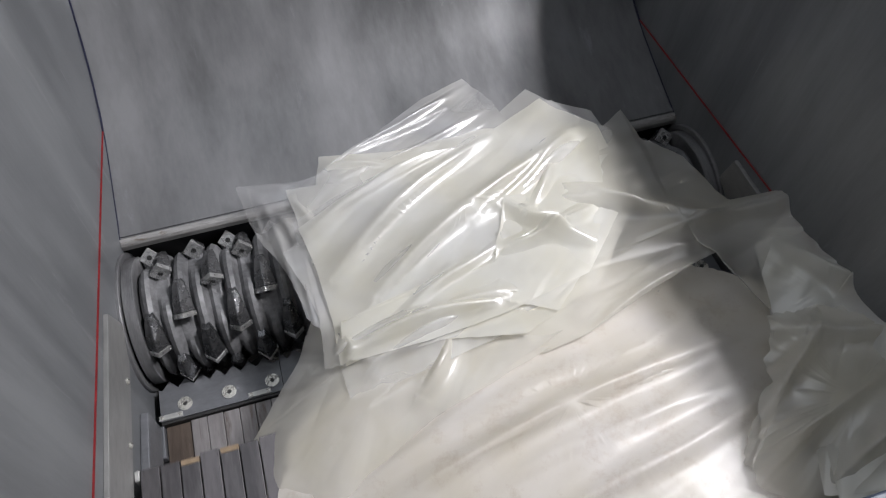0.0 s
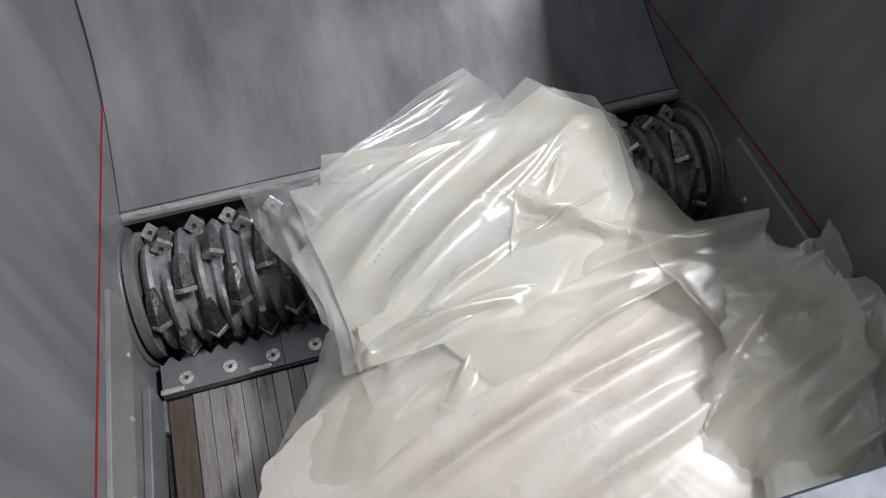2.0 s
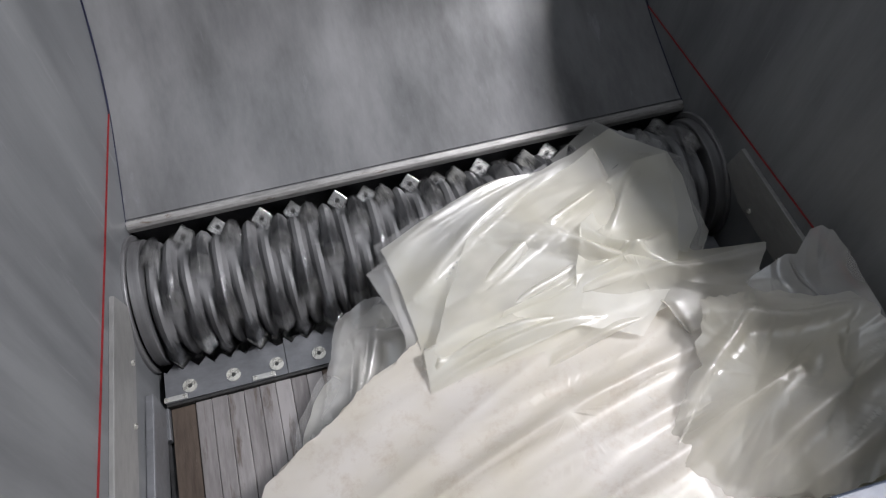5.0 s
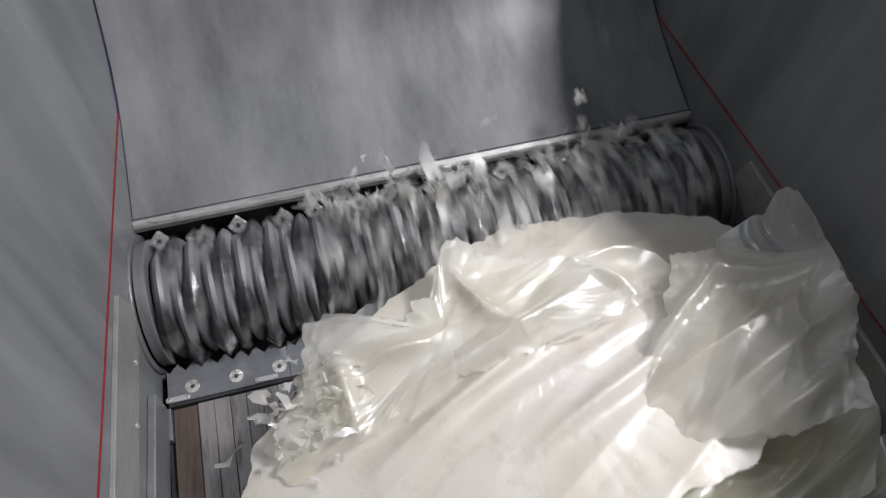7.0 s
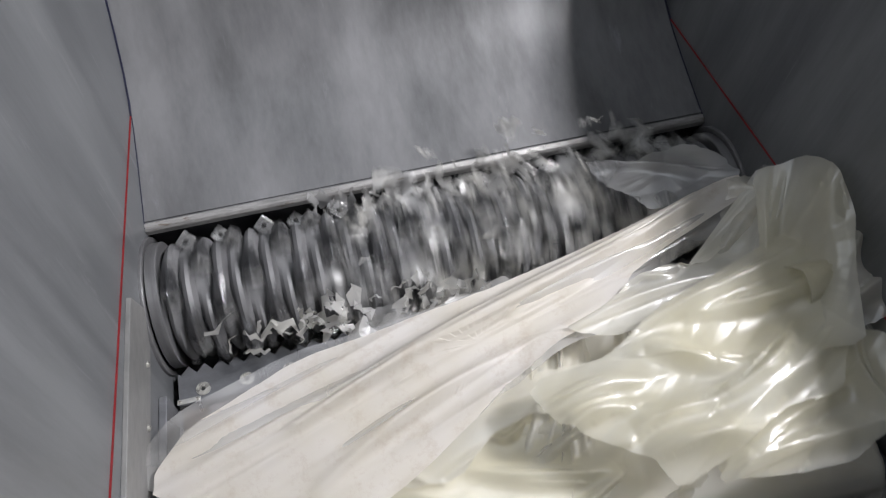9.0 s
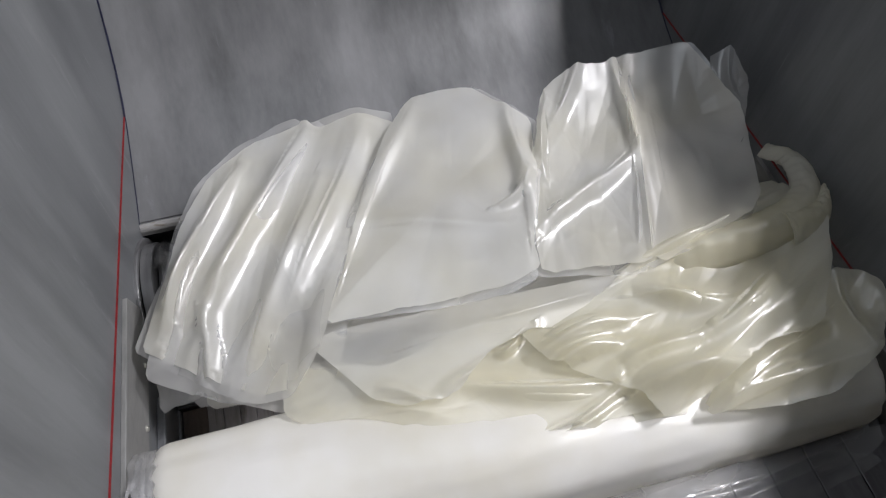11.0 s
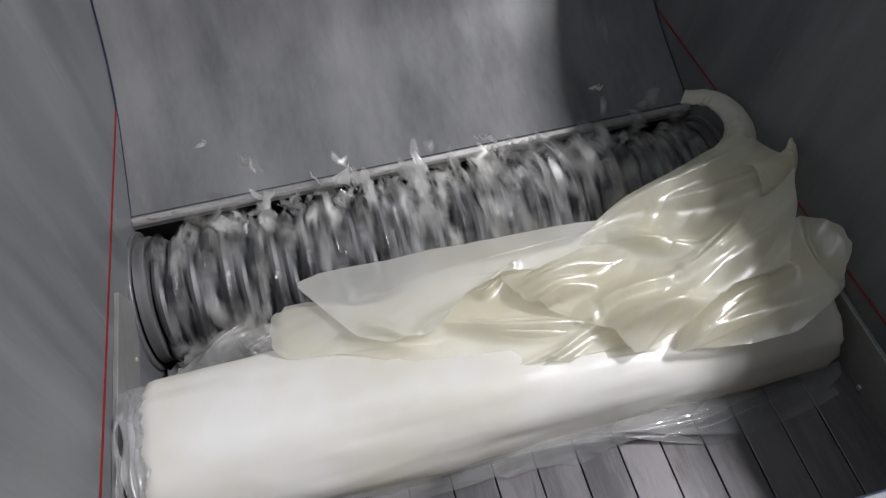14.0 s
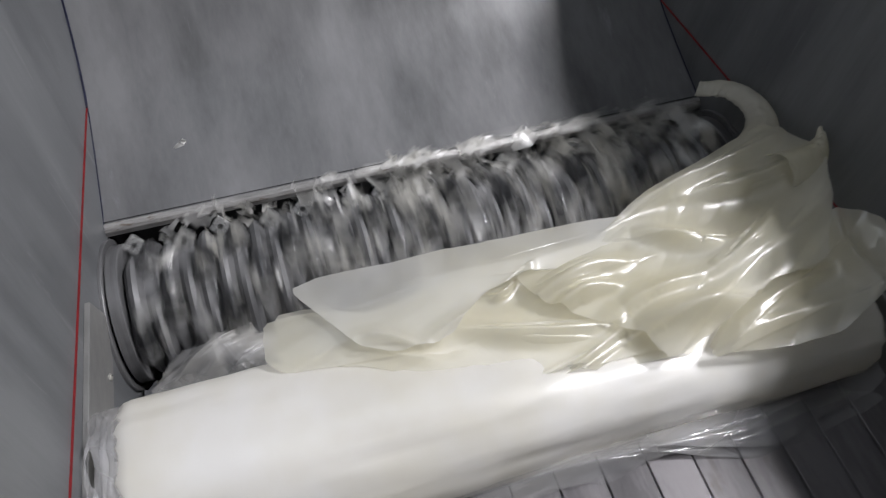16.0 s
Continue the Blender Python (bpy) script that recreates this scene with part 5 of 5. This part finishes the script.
    "heap_tongue": [(0.0, 0.053, -0.4, -0.24, 0.0, 0.0, 0.0), (6.5, 0.053, -0.4, -0.24, 0.0, 0.0, 0.0), (7.0, 0.042, -0.4, -0.2, 0.0, 0.0, 0.0), (7.5, 0.01, -0.389, -0.2, 0.0, 0.0, 0.0), (8.0, 0.001, -0.345, -0.2, 0.0, 0.0, 0.0), (8.5, -0.007, -0.304, -0.2, 0.0, 0.0, 0.0), (9.0, -0.035, -0.221, -0.15, 0.0, 0.0, 0.0), (11.5, -0.006, -0.103, -0.0, 0.0, 0.0, 0.0), (12.0, -0.004, -0.077, -0.0, 0.0, 0.0, 0.0), (12.5, -0.004, -0.057, -0.0, 0.0, 0.0, 0.0), (13.0, -0.002, -0.031, -0.0, 0.0, 0.0, 0.0), (13.5, -0.001, -0.004, -0.0, 0.0, 0.0, 0.0), (14.0, -0.004, 0.004, -0.0, 0.0, 0.0, 0.0), (14.5, 0.0, 0.0, -0.0, 0.0, 0.0, 0.0), (16.0, 0.0, 0.0, -0.0, 0.0, 0.0, 0.0)],
    "heap_under": [(0.0, 0.054, -0.4, -0.24, 0.0, 0.0, 0.0), (6.5, 0.054, -0.4, -0.24, 0.0, 0.0, 0.0), (7.0, 0.043, -0.4, -0.2, 0.0, 0.0, 0.0), (7.5, 0.01, -0.398, -0.2, 0.0, 0.0, 0.0), (8.0, 0.001, -0.353, -0.2, 0.0, 0.0, 0.0), (8.5, -0.008, -0.311, -0.2, 0.0, 0.0, 0.0), (9.0, -0.035, -0.227, -0.15, 0.0, 0.0, 0.0), (11.5, -0.007, -0.105, -0.0, 0.0, 0.0, 0.0), (12.0, -0.004, -0.079, -0.0, 0.0, 0.0, 0.0), (12.5, -0.004, -0.058, -0.0, 0.0, 0.0, 0.0), (13.0, -0.002, -0.032, -0.0, 0.0, 0.0, 0.0), (13.5, -0.001, -0.005, -0.0, 0.0, 0.0, 0.0), (14.0, -0.004, 0.003, -0.0, 0.0, 0.0, 0.0), (14.5, 0.0, 0.0, -0.0, 0.0, 0.0, 0.0), (16.0, 0.0, 0.0, -0.0, 0.0, 0.0, 0.0)],
    "heap_right": [(0.0, 0.052, -0.4, -0.24, 0.0, 0.0, 0.0), (6.5, 0.052, -0.4, -0.24, 0.0, 0.0, 0.0), (7.0, 0.042, -0.4, -0.2, 0.0, 0.0, 0.0), (7.5, 0.01, -0.378, -0.19, 0.0, 0.0, 0.0), (8.0, 0.001, -0.336, -0.17, 0.0, 0.0, 0.0), (8.5, -0.007, -0.296, -0.13, 0.0, 0.0, 0.0), (9.0, -0.034, -0.215, -0.02, 0.0, 0.0, 0.0), (11.5, -0.006, -0.1, -0.0, 0.0, 0.0, 0.0), (12.0, -0.004, -0.075, -0.0, 0.0, 0.0, 0.0), (12.5, -0.003, -0.055, -0.0, 0.0, 0.0, 0.0), (13.0, -0.002, -0.03, -0.0, 0.0, 0.0, 0.0), (13.5, -0.001, -0.004, -0.0, 0.0, 0.0, 0.0), (14.0, -0.003, 0.004, -0.0, 0.0, 0.0, 0.0), (14.5, 0.0, 0.0, -0.0, 0.0, 0.0, 0.0), (16.0, 0.0, 0.0, -0.0, 0.0, 0.0, 0.0)],
    "heap_hook": [(0.0, 0.116, -0.507, -0.34, 0.0, 0.0, -22.0), (6.5, 0.116, -0.507, -0.34, 0.0, 0.0, -22.0), (7.0, 0.105, -0.507, -0.34, 0.0, 0.0, -22.0), (7.5, 0.071, -0.507, -0.34, 0.0, 0.0, -22.0), (8.0, 0.062, -0.467, -0.34, 0.0, 0.0, -22.0), (8.5, 0.053, -0.424, -0.34, 0.0, 0.0, -22.0), (9.0, 0.025, -0.338, -0.12, 0.0, 0.0, -22.0), (11.5, 0.054, -0.214, 0.06, 0.0, 0.0, -22.0), (12.0, 0.051, -0.171, 0.052, 0.0, 0.0, -19.0), (12.5, 0.042, -0.128, 0.041, 0.0, 0.0, -15.0), (13.0, 0.031, -0.075, 0.027, 0.0, 0.0, -10.0), (13.5, 0.012, -0.021, 0.011, 0.0, 0.0, -4.0), (14.0, -0.004, 0.003, -0.0, 0.0, 0.0, 0.0), (14.5, 0.0, -0.0, -0.0, 0.0, 0.0, 0.0), (16.0, 0.0, -0.0, -0.0, 0.0, 0.0, 0.0)],
    "wrap": [(0.0, 0.059, -0.4, -0.24, 0.0, 0.0, 0.0), (6.5, 0.059, -0.4, -0.24, 0.0, 0.0, 0.0), (7.0, 0.047, -0.4, -0.2, 0.0, 0.0, 0.0), (7.5, 0.011, -0.4, -0.102, 0.0, 0.0, 0.0), (8.0, 0.0, -0.392, -0.068, 0.0, 0.0, 0.0), (8.5, -0.01, -0.346, -0.034, 0.0, 0.0, 0.0), (9.0, -0.04, -0.252, -0.0, 0.0, 0.0, 0.0), (11.5, -0.008, -0.117, -0.0, 0.0, 0.0, 0.0), (12.0, -0.005, -0.088, -0.0, 0.0, 0.0, 0.0), (12.5, -0.005, -0.065, -0.0, 0.0, 0.0, 0.0), (13.0, -0.003, -0.035, -0.0, 0.0, 0.0, 0.0), (13.5, -0.002, -0.006, -0.0, 0.0, 0.0, 0.0), (14.0, -0.005, 0.003, -0.0, 0.0, 0.0, 0.0), (14.5, 0.0, 0.0, -0.0, 0.0, 0.0, 0.0), (16.0, 0.0, 0.0, -0.0, 0.0, 0.0, 0.0)],
    "crown_west": [(0.0, 0.4, -0.44, -0.2, 0.0, 0.0, 0.0), (9.2, 0.4, -0.42, -0.2, 0.0, 0.0, 0.0), (10.2, 0.2, -0.2, 0.02, 0.0, 0.0, 0.0), (10.9, 0.0, 0.0, 0.02, 0.0, 0.0, 0.0), (11.3, 0.0, 0.0, 0.01, 0.0, 0.0, 0.0), (11.6, 0.0, 0.0, 0.015, 0.0, 0.0, 2.0), (12.0, 0.0, 0.0, 0.0, 0.0, 0.0, 0.0), (12.5, -0.03, -0.02, -0.03, 0, 0, -2), (13.0, -0.05, -0.05, -0.13, -4, 0, 0), (13.4, 0.02, -0.06, -0.24, -10.0, 0.0, -6.0), (13.9, 0.04, -0.05, -0.34, -20.0, 0.0, -6.0), (14.5, 0.04, 0.0, -0.5, -20.0, 0.0, -6.0), (16.0, 0.04, 0.0, -0.5, -20.0, 0.0, -6.0)],
    "crown_mid": [(0.0, 0.15, -0.44, -0.2, 0.0, 0.0, 0.0), (9.2, 0.15, -0.42, -0.2, 0.0, 0.0, 0.0), (10.2, 0.075, -0.2, 0.02, 0.0, 0.0, 0.0), (10.9, 0.0, 0.0, 0.02, 0.0, 0.0, 0.0), (11.3, 0.0, 0.0, 0.01, 0.0, 0.0, 0.0), (12.0, 0.0, 0.0, 0.0, 0.0, 0.0, 0.0), (12.5, 0.01, -0.02, -0.04, -6.0, 0.0, 0.0), (13.0, 0.02, -0.05, -0.13, -16.0, 0.0, 0.0), (13.4, 0.02, -0.03, -0.32, -24.0, 0.0, 0.0), (14.0, 0.0, 0.0, -0.5, -24.0, 0.0, 0.0), (16.0, 0.0, 0.0, -0.5, -24.0, 0.0, 0.0)],
    "crown_east": [(0.0, -0.15, -0.44, -0.2, 0.0, 0.0, 0.0), (9.2, -0.15, -0.42, -0.2, 0.0, 0.0, 0.0), (10.2, -0.075, -0.2, 0.02, 0.0, 0.0, 0.0), (10.9, 0.0, 0.0, 0.02, 0.0, 0.0, 0.0), (11.3, 0.0, 0.0, 0.01, 0.0, 0.0, 0.0), (12.0, 0.0, 0.0, 0.0, 0.0, 0.0, 0.0), (12.5, 0.0, 0.0, 0.0, 0.0, 0.0, 0.0), (13.0, 0.0, -0.04, -0.08, -14.0, 0.0, 0.0), (13.4, 0.0, -0.03, -0.3, -24.0, 0.0, 0.0), (14.0, 0.0, 0.0, -0.5, -24.0, 0.0, 0.0), (16.0, 0.0, 0.0, -0.5, -24.0, 0.0, 0.0)],
    "crown_far": [(0.0, -0.3, -0.44, -0.2, 0.0, 0.0, 0.0), (9.2, -0.3, -0.42, -0.2, 0.0, 0.0, 0.0), (10.2, -0.15, -0.2, 0.02, 0.0, 0.0, 0.0), (10.9, 0.0, 0.0, 0.02, 0.0, 0.0, 0.0), (11.3, 0.0, 0.0, 0.01, 0.0, 0.0, 0.0), (12.0, 0.0, 0.0, 0.0, 0.0, 0.0, 0.0), (12.5, -0.01, 0.0, 0.0, 0.0, 0.0, 0.0), (13.0, -0.01, -0.06, -0.09, -14.0, 0.0, 0.0), (13.5, 0.0, -0.05, -0.32, -24.0, 0.0, 0.0), (14.0, 0.0, 0.0, -0.5, -24.0, 0.0, 0.0), (16.0, 0.0, 0.0, -0.5, -24.0, 0.0, 0.0)],
    "skirt": [(0.0, -0.016, 0.06, 0.0, 0.0, 0.0, -2.8), (0.5, -0.014, 0.046, 0.0, 0.0, 0.0, -2.3), (1.0, -0.005, 0.017, 0.0, 0.0, 0.0, -0.9), (1.5, 0.0, 0.0, 0.0, 0.0, 0.0, 0.0), (2.0, 0.007, -0.027, 0.0, 0.0, 0.0, 0.6), (2.5, 0.008, -0.064, 0.0, 0.0, 0.0, 1.1), (3.0, 0.023, -0.074, 0.0, 0.0, 0.0, -1.2), (3.5, 0.03, -0.103, 0.0, 0.0, 0.0, -4.8), (4.0, 0.054, -0.15, 0.0, 0.0, 0.0, -2.0), (5.0, 0.05, 0.1, -0.2, 0.0, 0.0, 0.0), (5.6, 0.05, 0.12, -0.42, 0.0, 0.0, 0.0), (16.0, 0.05, 0.12, -0.42, 0.0, 0.0, 0.0)],
    "heap_horn": [(0.0, 0.052, -0.4, -0.24, 0.0, 0.0, 0.0), (6.5, 0.052, -0.4, -0.24, 0.0, 0.0, 0.0), (7.0, 0.042, -0.4, -0.2, 0.0, 0.0, 0.0), (7.5, 0.01, -0.378, -0.19, 0.0, 0.0, 0.0), (8.0, 0.001, -0.336, -0.17, 0.0, 0.0, 0.0), (8.5, -0.007, -0.296, -0.13, 0.0, 0.0, 0.0), (9.0, -0.034, -0.215, -0.02, 0.0, 0.0, 0.0), (11.5, -0.006, -0.1, -0.0, 0.0, 0.0, 0.0), (12.0, -0.004, -0.075, -0.0, 0.0, 0.0, 0.0), (12.5, -0.003, -0.055, -0.0, 0.0, 0.0, 0.0), (13.0, -0.002, -0.03, -0.0, 0.0, 0.0, 0.0), (13.5, -0.001, -0.004, -0.0, 0.0, 0.0, 0.0), (14.0, -0.003, 0.004, -0.0, 0.0, 0.0, 0.0), (14.5, 0.0, 0.0, -0.0, 0.0, 0.0, 0.0), (16.0, 0.0, 0.0, -0.0, 0.0, 0.0, 0.0)],
    "crown_edge": [(0.0, -0.3, -0.44, -0.2, 0.0, 0.0, 0.0), (9.2, -0.3, -0.42, -0.2, 0.0, 0.0, 0.0), (10.2, -0.15, -0.2, 0.02, 0.0, 0.0, 0.0), (10.9, 0.0, 0.0, 0.02, 0.0, 0.0, 0.0), (11.3, 0.0, 0.0, 0.01, 0.0, 0.0, 0.0), (12.0, 0.0, 0.0, 0.0, 0.0, 0.0, 0.0), (12.5, -0.01, 0.0, 0.0, 0.0, 0.0, 0.0), (13.0, -0.01, -0.06, -0.09, -14.0, 0.0, 0.0), (13.5, 0.0, -0.05, -0.32, -24.0, 0.0, 0.0), (14.0, 0.0, 0.0, -0.5, -24.0, 0.0, 0.0), (16.0, 0.0, 0.0, -0.5, -24.0, 0.0, 0.0)],
    "clump": [(0.0, 0.05, 0.1, -0.4, 0.0, 0.0, 0.0), (12.9, 0.05, 0.1, -0.4, 0.0, 0.0, 0.0), (13.8, 0.0, 0.0, -0.05, 0.0, 0.0, 0.0), (14.2, 0.0, 0.0, 0.0, 0.0, 0.0, 0.0), (15.0, 0.0, 0.0, 0.0, 0.0, 0.0, 4.0), (15.6, 0.01, 0.0, 0.01, 0.0, 0.0, -3.0), (16.0, 0.01, 0.0, 0.01, 0.0, 0.0, -3.0)],
    "stack_low": [(0.0, -0.001, 0.037, 0.0, 0.0, 0.0, -2.8), (0.5, -0.001, 0.028, 0.0, 0.0, 0.0, -2.3), (1.0, 0.0, 0.011, 0.0, 0.0, 0.0, -0.9), (1.5, 0.0, 0.0, 0.0, 0.0, 0.0, 0.0), (2.0, 0.003, -0.021, 0.0, 0.0, 0.0, 0.6), (2.5, 0.003, -0.052, 0.0, 0.0, 0.0, 1.1), (3.0, 0.027, -0.077, 0.0, 0.0, 0.0, -1.2), (3.5, 0.051, -0.128, -0.03, 0.0, 0.0, -4.8), (4.0, 0.12, -0.14, -0.1, -10, 0, -2), (5.3, 0.17, 0.0, -0.16, -12.0, 0.0, -4.0), (5.8, 0.17, 0.05, -0.34, -20.0, 0.0, -4.0), (6.5, 0.17, 0.05, -0.44, -20.0, 0.0, -4.0), (16.0, 0.17, 0.05, -0.44, -20.0, 0.0, -4.0)],
    "right_veil": [(0.0, 0.115, -0.048, 0.0, 0.0, 0.0, 0.0), (1.0, 0.098, -0.042, 0.0, 0.0, 0.0, 0.0), (1.5, 0.084, -0.027, 0.0, 0.0, 0.0, 0.0), (2.0, 0.041, -0.005, 0.0, 0.0, 0.0, 0.0), (2.5, 0.009, 0.006, 0.0, 0.0, 0.0, 0.0), (3.0, 0.002, 0.003, 0.0, 0.0, 0.0, 0.0), (3.5, 0.0, 0.0, 0.0, 0.0, 0.0, 0.0), (4.0, -0.002, -0.003, 0.0, 0.0, 0.0, 0.0), (6.5, -0.042, 0.089, 0.0, 0.0, 0.0, 0.0), (7.0, -0.031, 0.149, 0.0, 0.0, 0.0, 0.0), (7.5, -0.016, 0.187, 0.0, 0.0, 0.0, 0.0), (8.0, 0.04, 0.24, 0.0, 0.0, 0.0, 0.0), (8.5, 0.113, 0.296, 0.0, 0.0, 0.0, 0.0), (9.0, 0.158, 0.331, 0.0, 0.0, 0.0, 0.0), (9.3, -0.02, 0.22, 0.0, 0.0, 0.0, 0.0), (10.4, -0.06, 0.26, -0.16, -20.0, 0.0, 0.0), (11.0, -0.1, 0.2, -0.5, -20.0, 0.0, 0.0), (16.0, -0.1, 0.2, -0.5, -20.0, 0.0, 0.0)],
    "torn_edge": [(0.0, 0.052, -0.298, -0.12, 9.0, 0.0, -13.7), (0.5, 0.052, -0.299, -0.12, 9.0, 0.0, -13.6), (1.0, 0.052, -0.307, -0.12, 9.0, 0.0, -11.6), (1.5, 0.037, -0.313, -0.12, 9.0, 0.0, -9.9), (2.0, 0.027, -0.32, -0.12, 9.0, 0.0, -8.3), (2.5, 0.029, -0.339, -0.12, 9.0, 0.0, -6.5), (3.0, 0.028, -0.346, -0.12, 9.0, 0.0, -6.8), (3.5, 0.028, -0.348, -0.12, 9.0, 0.0, -6.9), (4.0, 0.032, -0.351, -0.12, 9.0, 0.0, -7.3), (6.5, 0.004, -0.116, 0.015, 5.143, 0.0, -9.8), (7.0, 0.007, -0.043, 0.008, 3.0, 0.0, -1.5), (7.5, 0.0, 0.0, 0.0, 0.0, 0.0, 0.0), (8.0, -0.024, 0.001, -0.02, -4.0, 0.0, -2.1), (8.4, -0.055, -0.003, -0.04, -7.0, 0.0, -4.6), (8.8, -0.063, -0.023, -0.155, -7.0, 0.0, -9.9), (9.2, -0.043, 0.007, -0.325, -3.0, 0.0, -9.9), (10.0, -0.013, 0.007, -0.405, 1.0, 0.0, -9.9), (16.0, -0.013, 0.007, -0.405, 1.0, 0.0, -9.9)],
    "band_tail": [(0.0, 0.0, -0.3, -0.24, 0.0, 0.0, 0.0), (6.3, 0.0, -0.3, -0.24, 0.0, 0.0, 0.0), (7.5, 0.0, -0.3, -0.24, 0.0, 0.0, 0.0), (8.2, 0.0, -0.3, -0.24, 0.0, 0.0, 0.0), (8.5, 0.0, -0.14, -0.18, 0.0, 0.0, 0.0), (8.8, 0.01, -0.03, -0.05, 0.0, 0.0, 0.0), (9.0, 0.0, 0.0, 0.0, 0.0, 0.0, 0.0), (9.2, 0.0, 0.0, 0.0, 0.0, 0.0, -1.0), (10.0, 0.0, 0.1, -0.18, 0.0, 0.0, -4.0), (10.8, 0.0, 0.15, -0.44, 0.0, 0.0, -4.0), (16.0, 0.0, 0.15, -0.44, 0.0, 0.0, -4.0)],
    "rotor_strip": [(0.0, 0.0, -0.3, -0.24, 0.0, 0.0, 0.0), (6.3, 0.0, -0.3, -0.24, 0.0, 0.0, 0.0), (7.5, 0.0, -0.3, -0.24, 0.0, 0.0, 0.0), (8.2, 0.0, -0.3, -0.24, 0.0, 0.0, 0.0), (8.5, 0.0, -0.14, -0.18, 0.0, 0.0, 0.0), (8.8, 0.01, -0.03, -0.05, 0.0, 0.0, 0.0), (9.0, 0.0, 0.0, 0.0, 0.0, 0.0, 0.0), (9.2, 0.0, 0.0, 0.0, 0.0, 0.0, -1.0), (10.0, 0.0, 0.1, -0.18, 0.0, 0.0, -4.0), (10.8, 0.0, 0.15, -0.44, 0.0, 0.0, -4.0), (16.0, 0.0, 0.15, -0.44, 0.0, 0.0, -4.0)],
    "heap_back": [(0.0, 0.088, -0.177, -0.34, 0.0, 0.0, 0.0), (6.5, 0.088, -0.177, -0.34, 0.0, 0.0, 0.0), (7.0, 0.078, -0.177, -0.34, 0.0, 0.0, 0.0), (7.5, 0.045, -0.169, -0.3, 0.0, 0.0, 0.0), (8.0, 0.036, -0.125, -0.24, 0.0, 0.0, 0.0), (8.5, 0.028, -0.083, -0.1, 0.0, 0.0, 0.0), (9.0, 0.0, 0.0, 0.0, 0.0, 0.0, 0.0), (9.8, 0.0, 0.02, -0.08, -6, 0, 0), (10.8, 0.0, 0.06, -0.42, -12, 0, 0), (16.0, 0.0, 0.06, -0.42, -12, 0, 0)],
    "right_sweep": [(0.0, 0.078, 0.053, 0.0, 0.0, 0.0, 0.0), (0.5, 0.062, 0.038, 0.0, 0.0, 0.0, 0.0), (1.0, 0.041, 0.019, 0.0, 0.0, 0.0, 0.0), (1.5, 0.0, 0.0, 0.0, 0.0, 0.0, 0.0), (2.0, -0.061, -0.04, -0.03, 0.0, 0.0, 0.0), (2.5, -0.109, -0.063, -0.07, 0.0, 0.0, 0.0), (3.0, -0.125, -0.076, -0.1, 0.0, 0.0, 0.0), (3.5, -0.134, -0.088, -0.12, 0.0, 0.0, 0.0), (4.0, -0.137, -0.09, -0.12, 0.0, 0.0, 0.0), (5.4, -0.06, 0.0, -0.12, 0.0, 0.0, -6.0), (6.2, -0.08, 0.08, -0.42, 0.0, 0.0, -8.0), (16.0, -0.08, 0.08, -0.42, 0.0, 0.0, -8.0)],
    "crown_fold": [(0.0, 0.15, -0.36, -0.26, 0, 0, 0), (9.2, 0.15, -0.36, -0.26, 0, 0, 0), (10.2, 0.075, -0.2, -0.1, 0, 0, 0), (11.0, 0, -0.03, -0.1, 0, 0, 0), (12.0, 0, 0, -0.08, 0, 0, 0), (12.5, 0, 0.01, -0.03, 0, 0, 0), (13.0, 0, 0, 0, 0, 0, 0), (13.5, -0.05, -0.1, -0.1, -6, 0, 0), (14.0, -0.03, -0.05, -0.36, -14, 0, 0), (14.6, 0, 0, -0.5, -14, 0, 0), (16.0, 0, 0, -0.5, -14, 0, 0)],
    "crown_clear": [(0.0, 0.3, -0.36, -0.26, 0, 0, 0), (9.2, 0.3, -0.36, -0.26, 0, 0, 0), (10.2, 0.15, -0.2, -0.1, 0, 0, 0), (11.0, 0, -0.03, -0.1, 0, 0, 0), (12.0, 0, 0, -0.08, 0, 0, 0), (12.5, 0, 0.01, -0.03, 0, 0, 0), (13.0, 0, 0, 0, 0, 0, 0), (13.4, 0, -0.04, -0.2, -10, 0, 0), (13.8, 0, 0, -0.4, -20, 0, 0), (16.0, 0, 0, -0.5, -20, 0, 0)],
    "crown_veil": [(0.0, -0.1, -0.36, -0.26, 0, 0, 0), (9.2, -0.1, -0.36, -0.26, 0, 0, 0), (10.2, -0.05, -0.2, -0.1, 0, 0, 0), (11.0, 0, -0.03, -0.1, 0, 0, 0), (12.0, 0, 0, -0.08, 0, 0, 0), (12.5, 0, 0.01, -0.03, 0, 0, 0), (13.0, 0, 0, 0, 0, 0, 0), (13.4, 0, -0.04, -0.2, -10, 0, 0), (13.8, 0, 0, -0.4, -20, 0, 0), (16.0, 0, 0, -0.5, -20, 0, 0)],
}
motions()
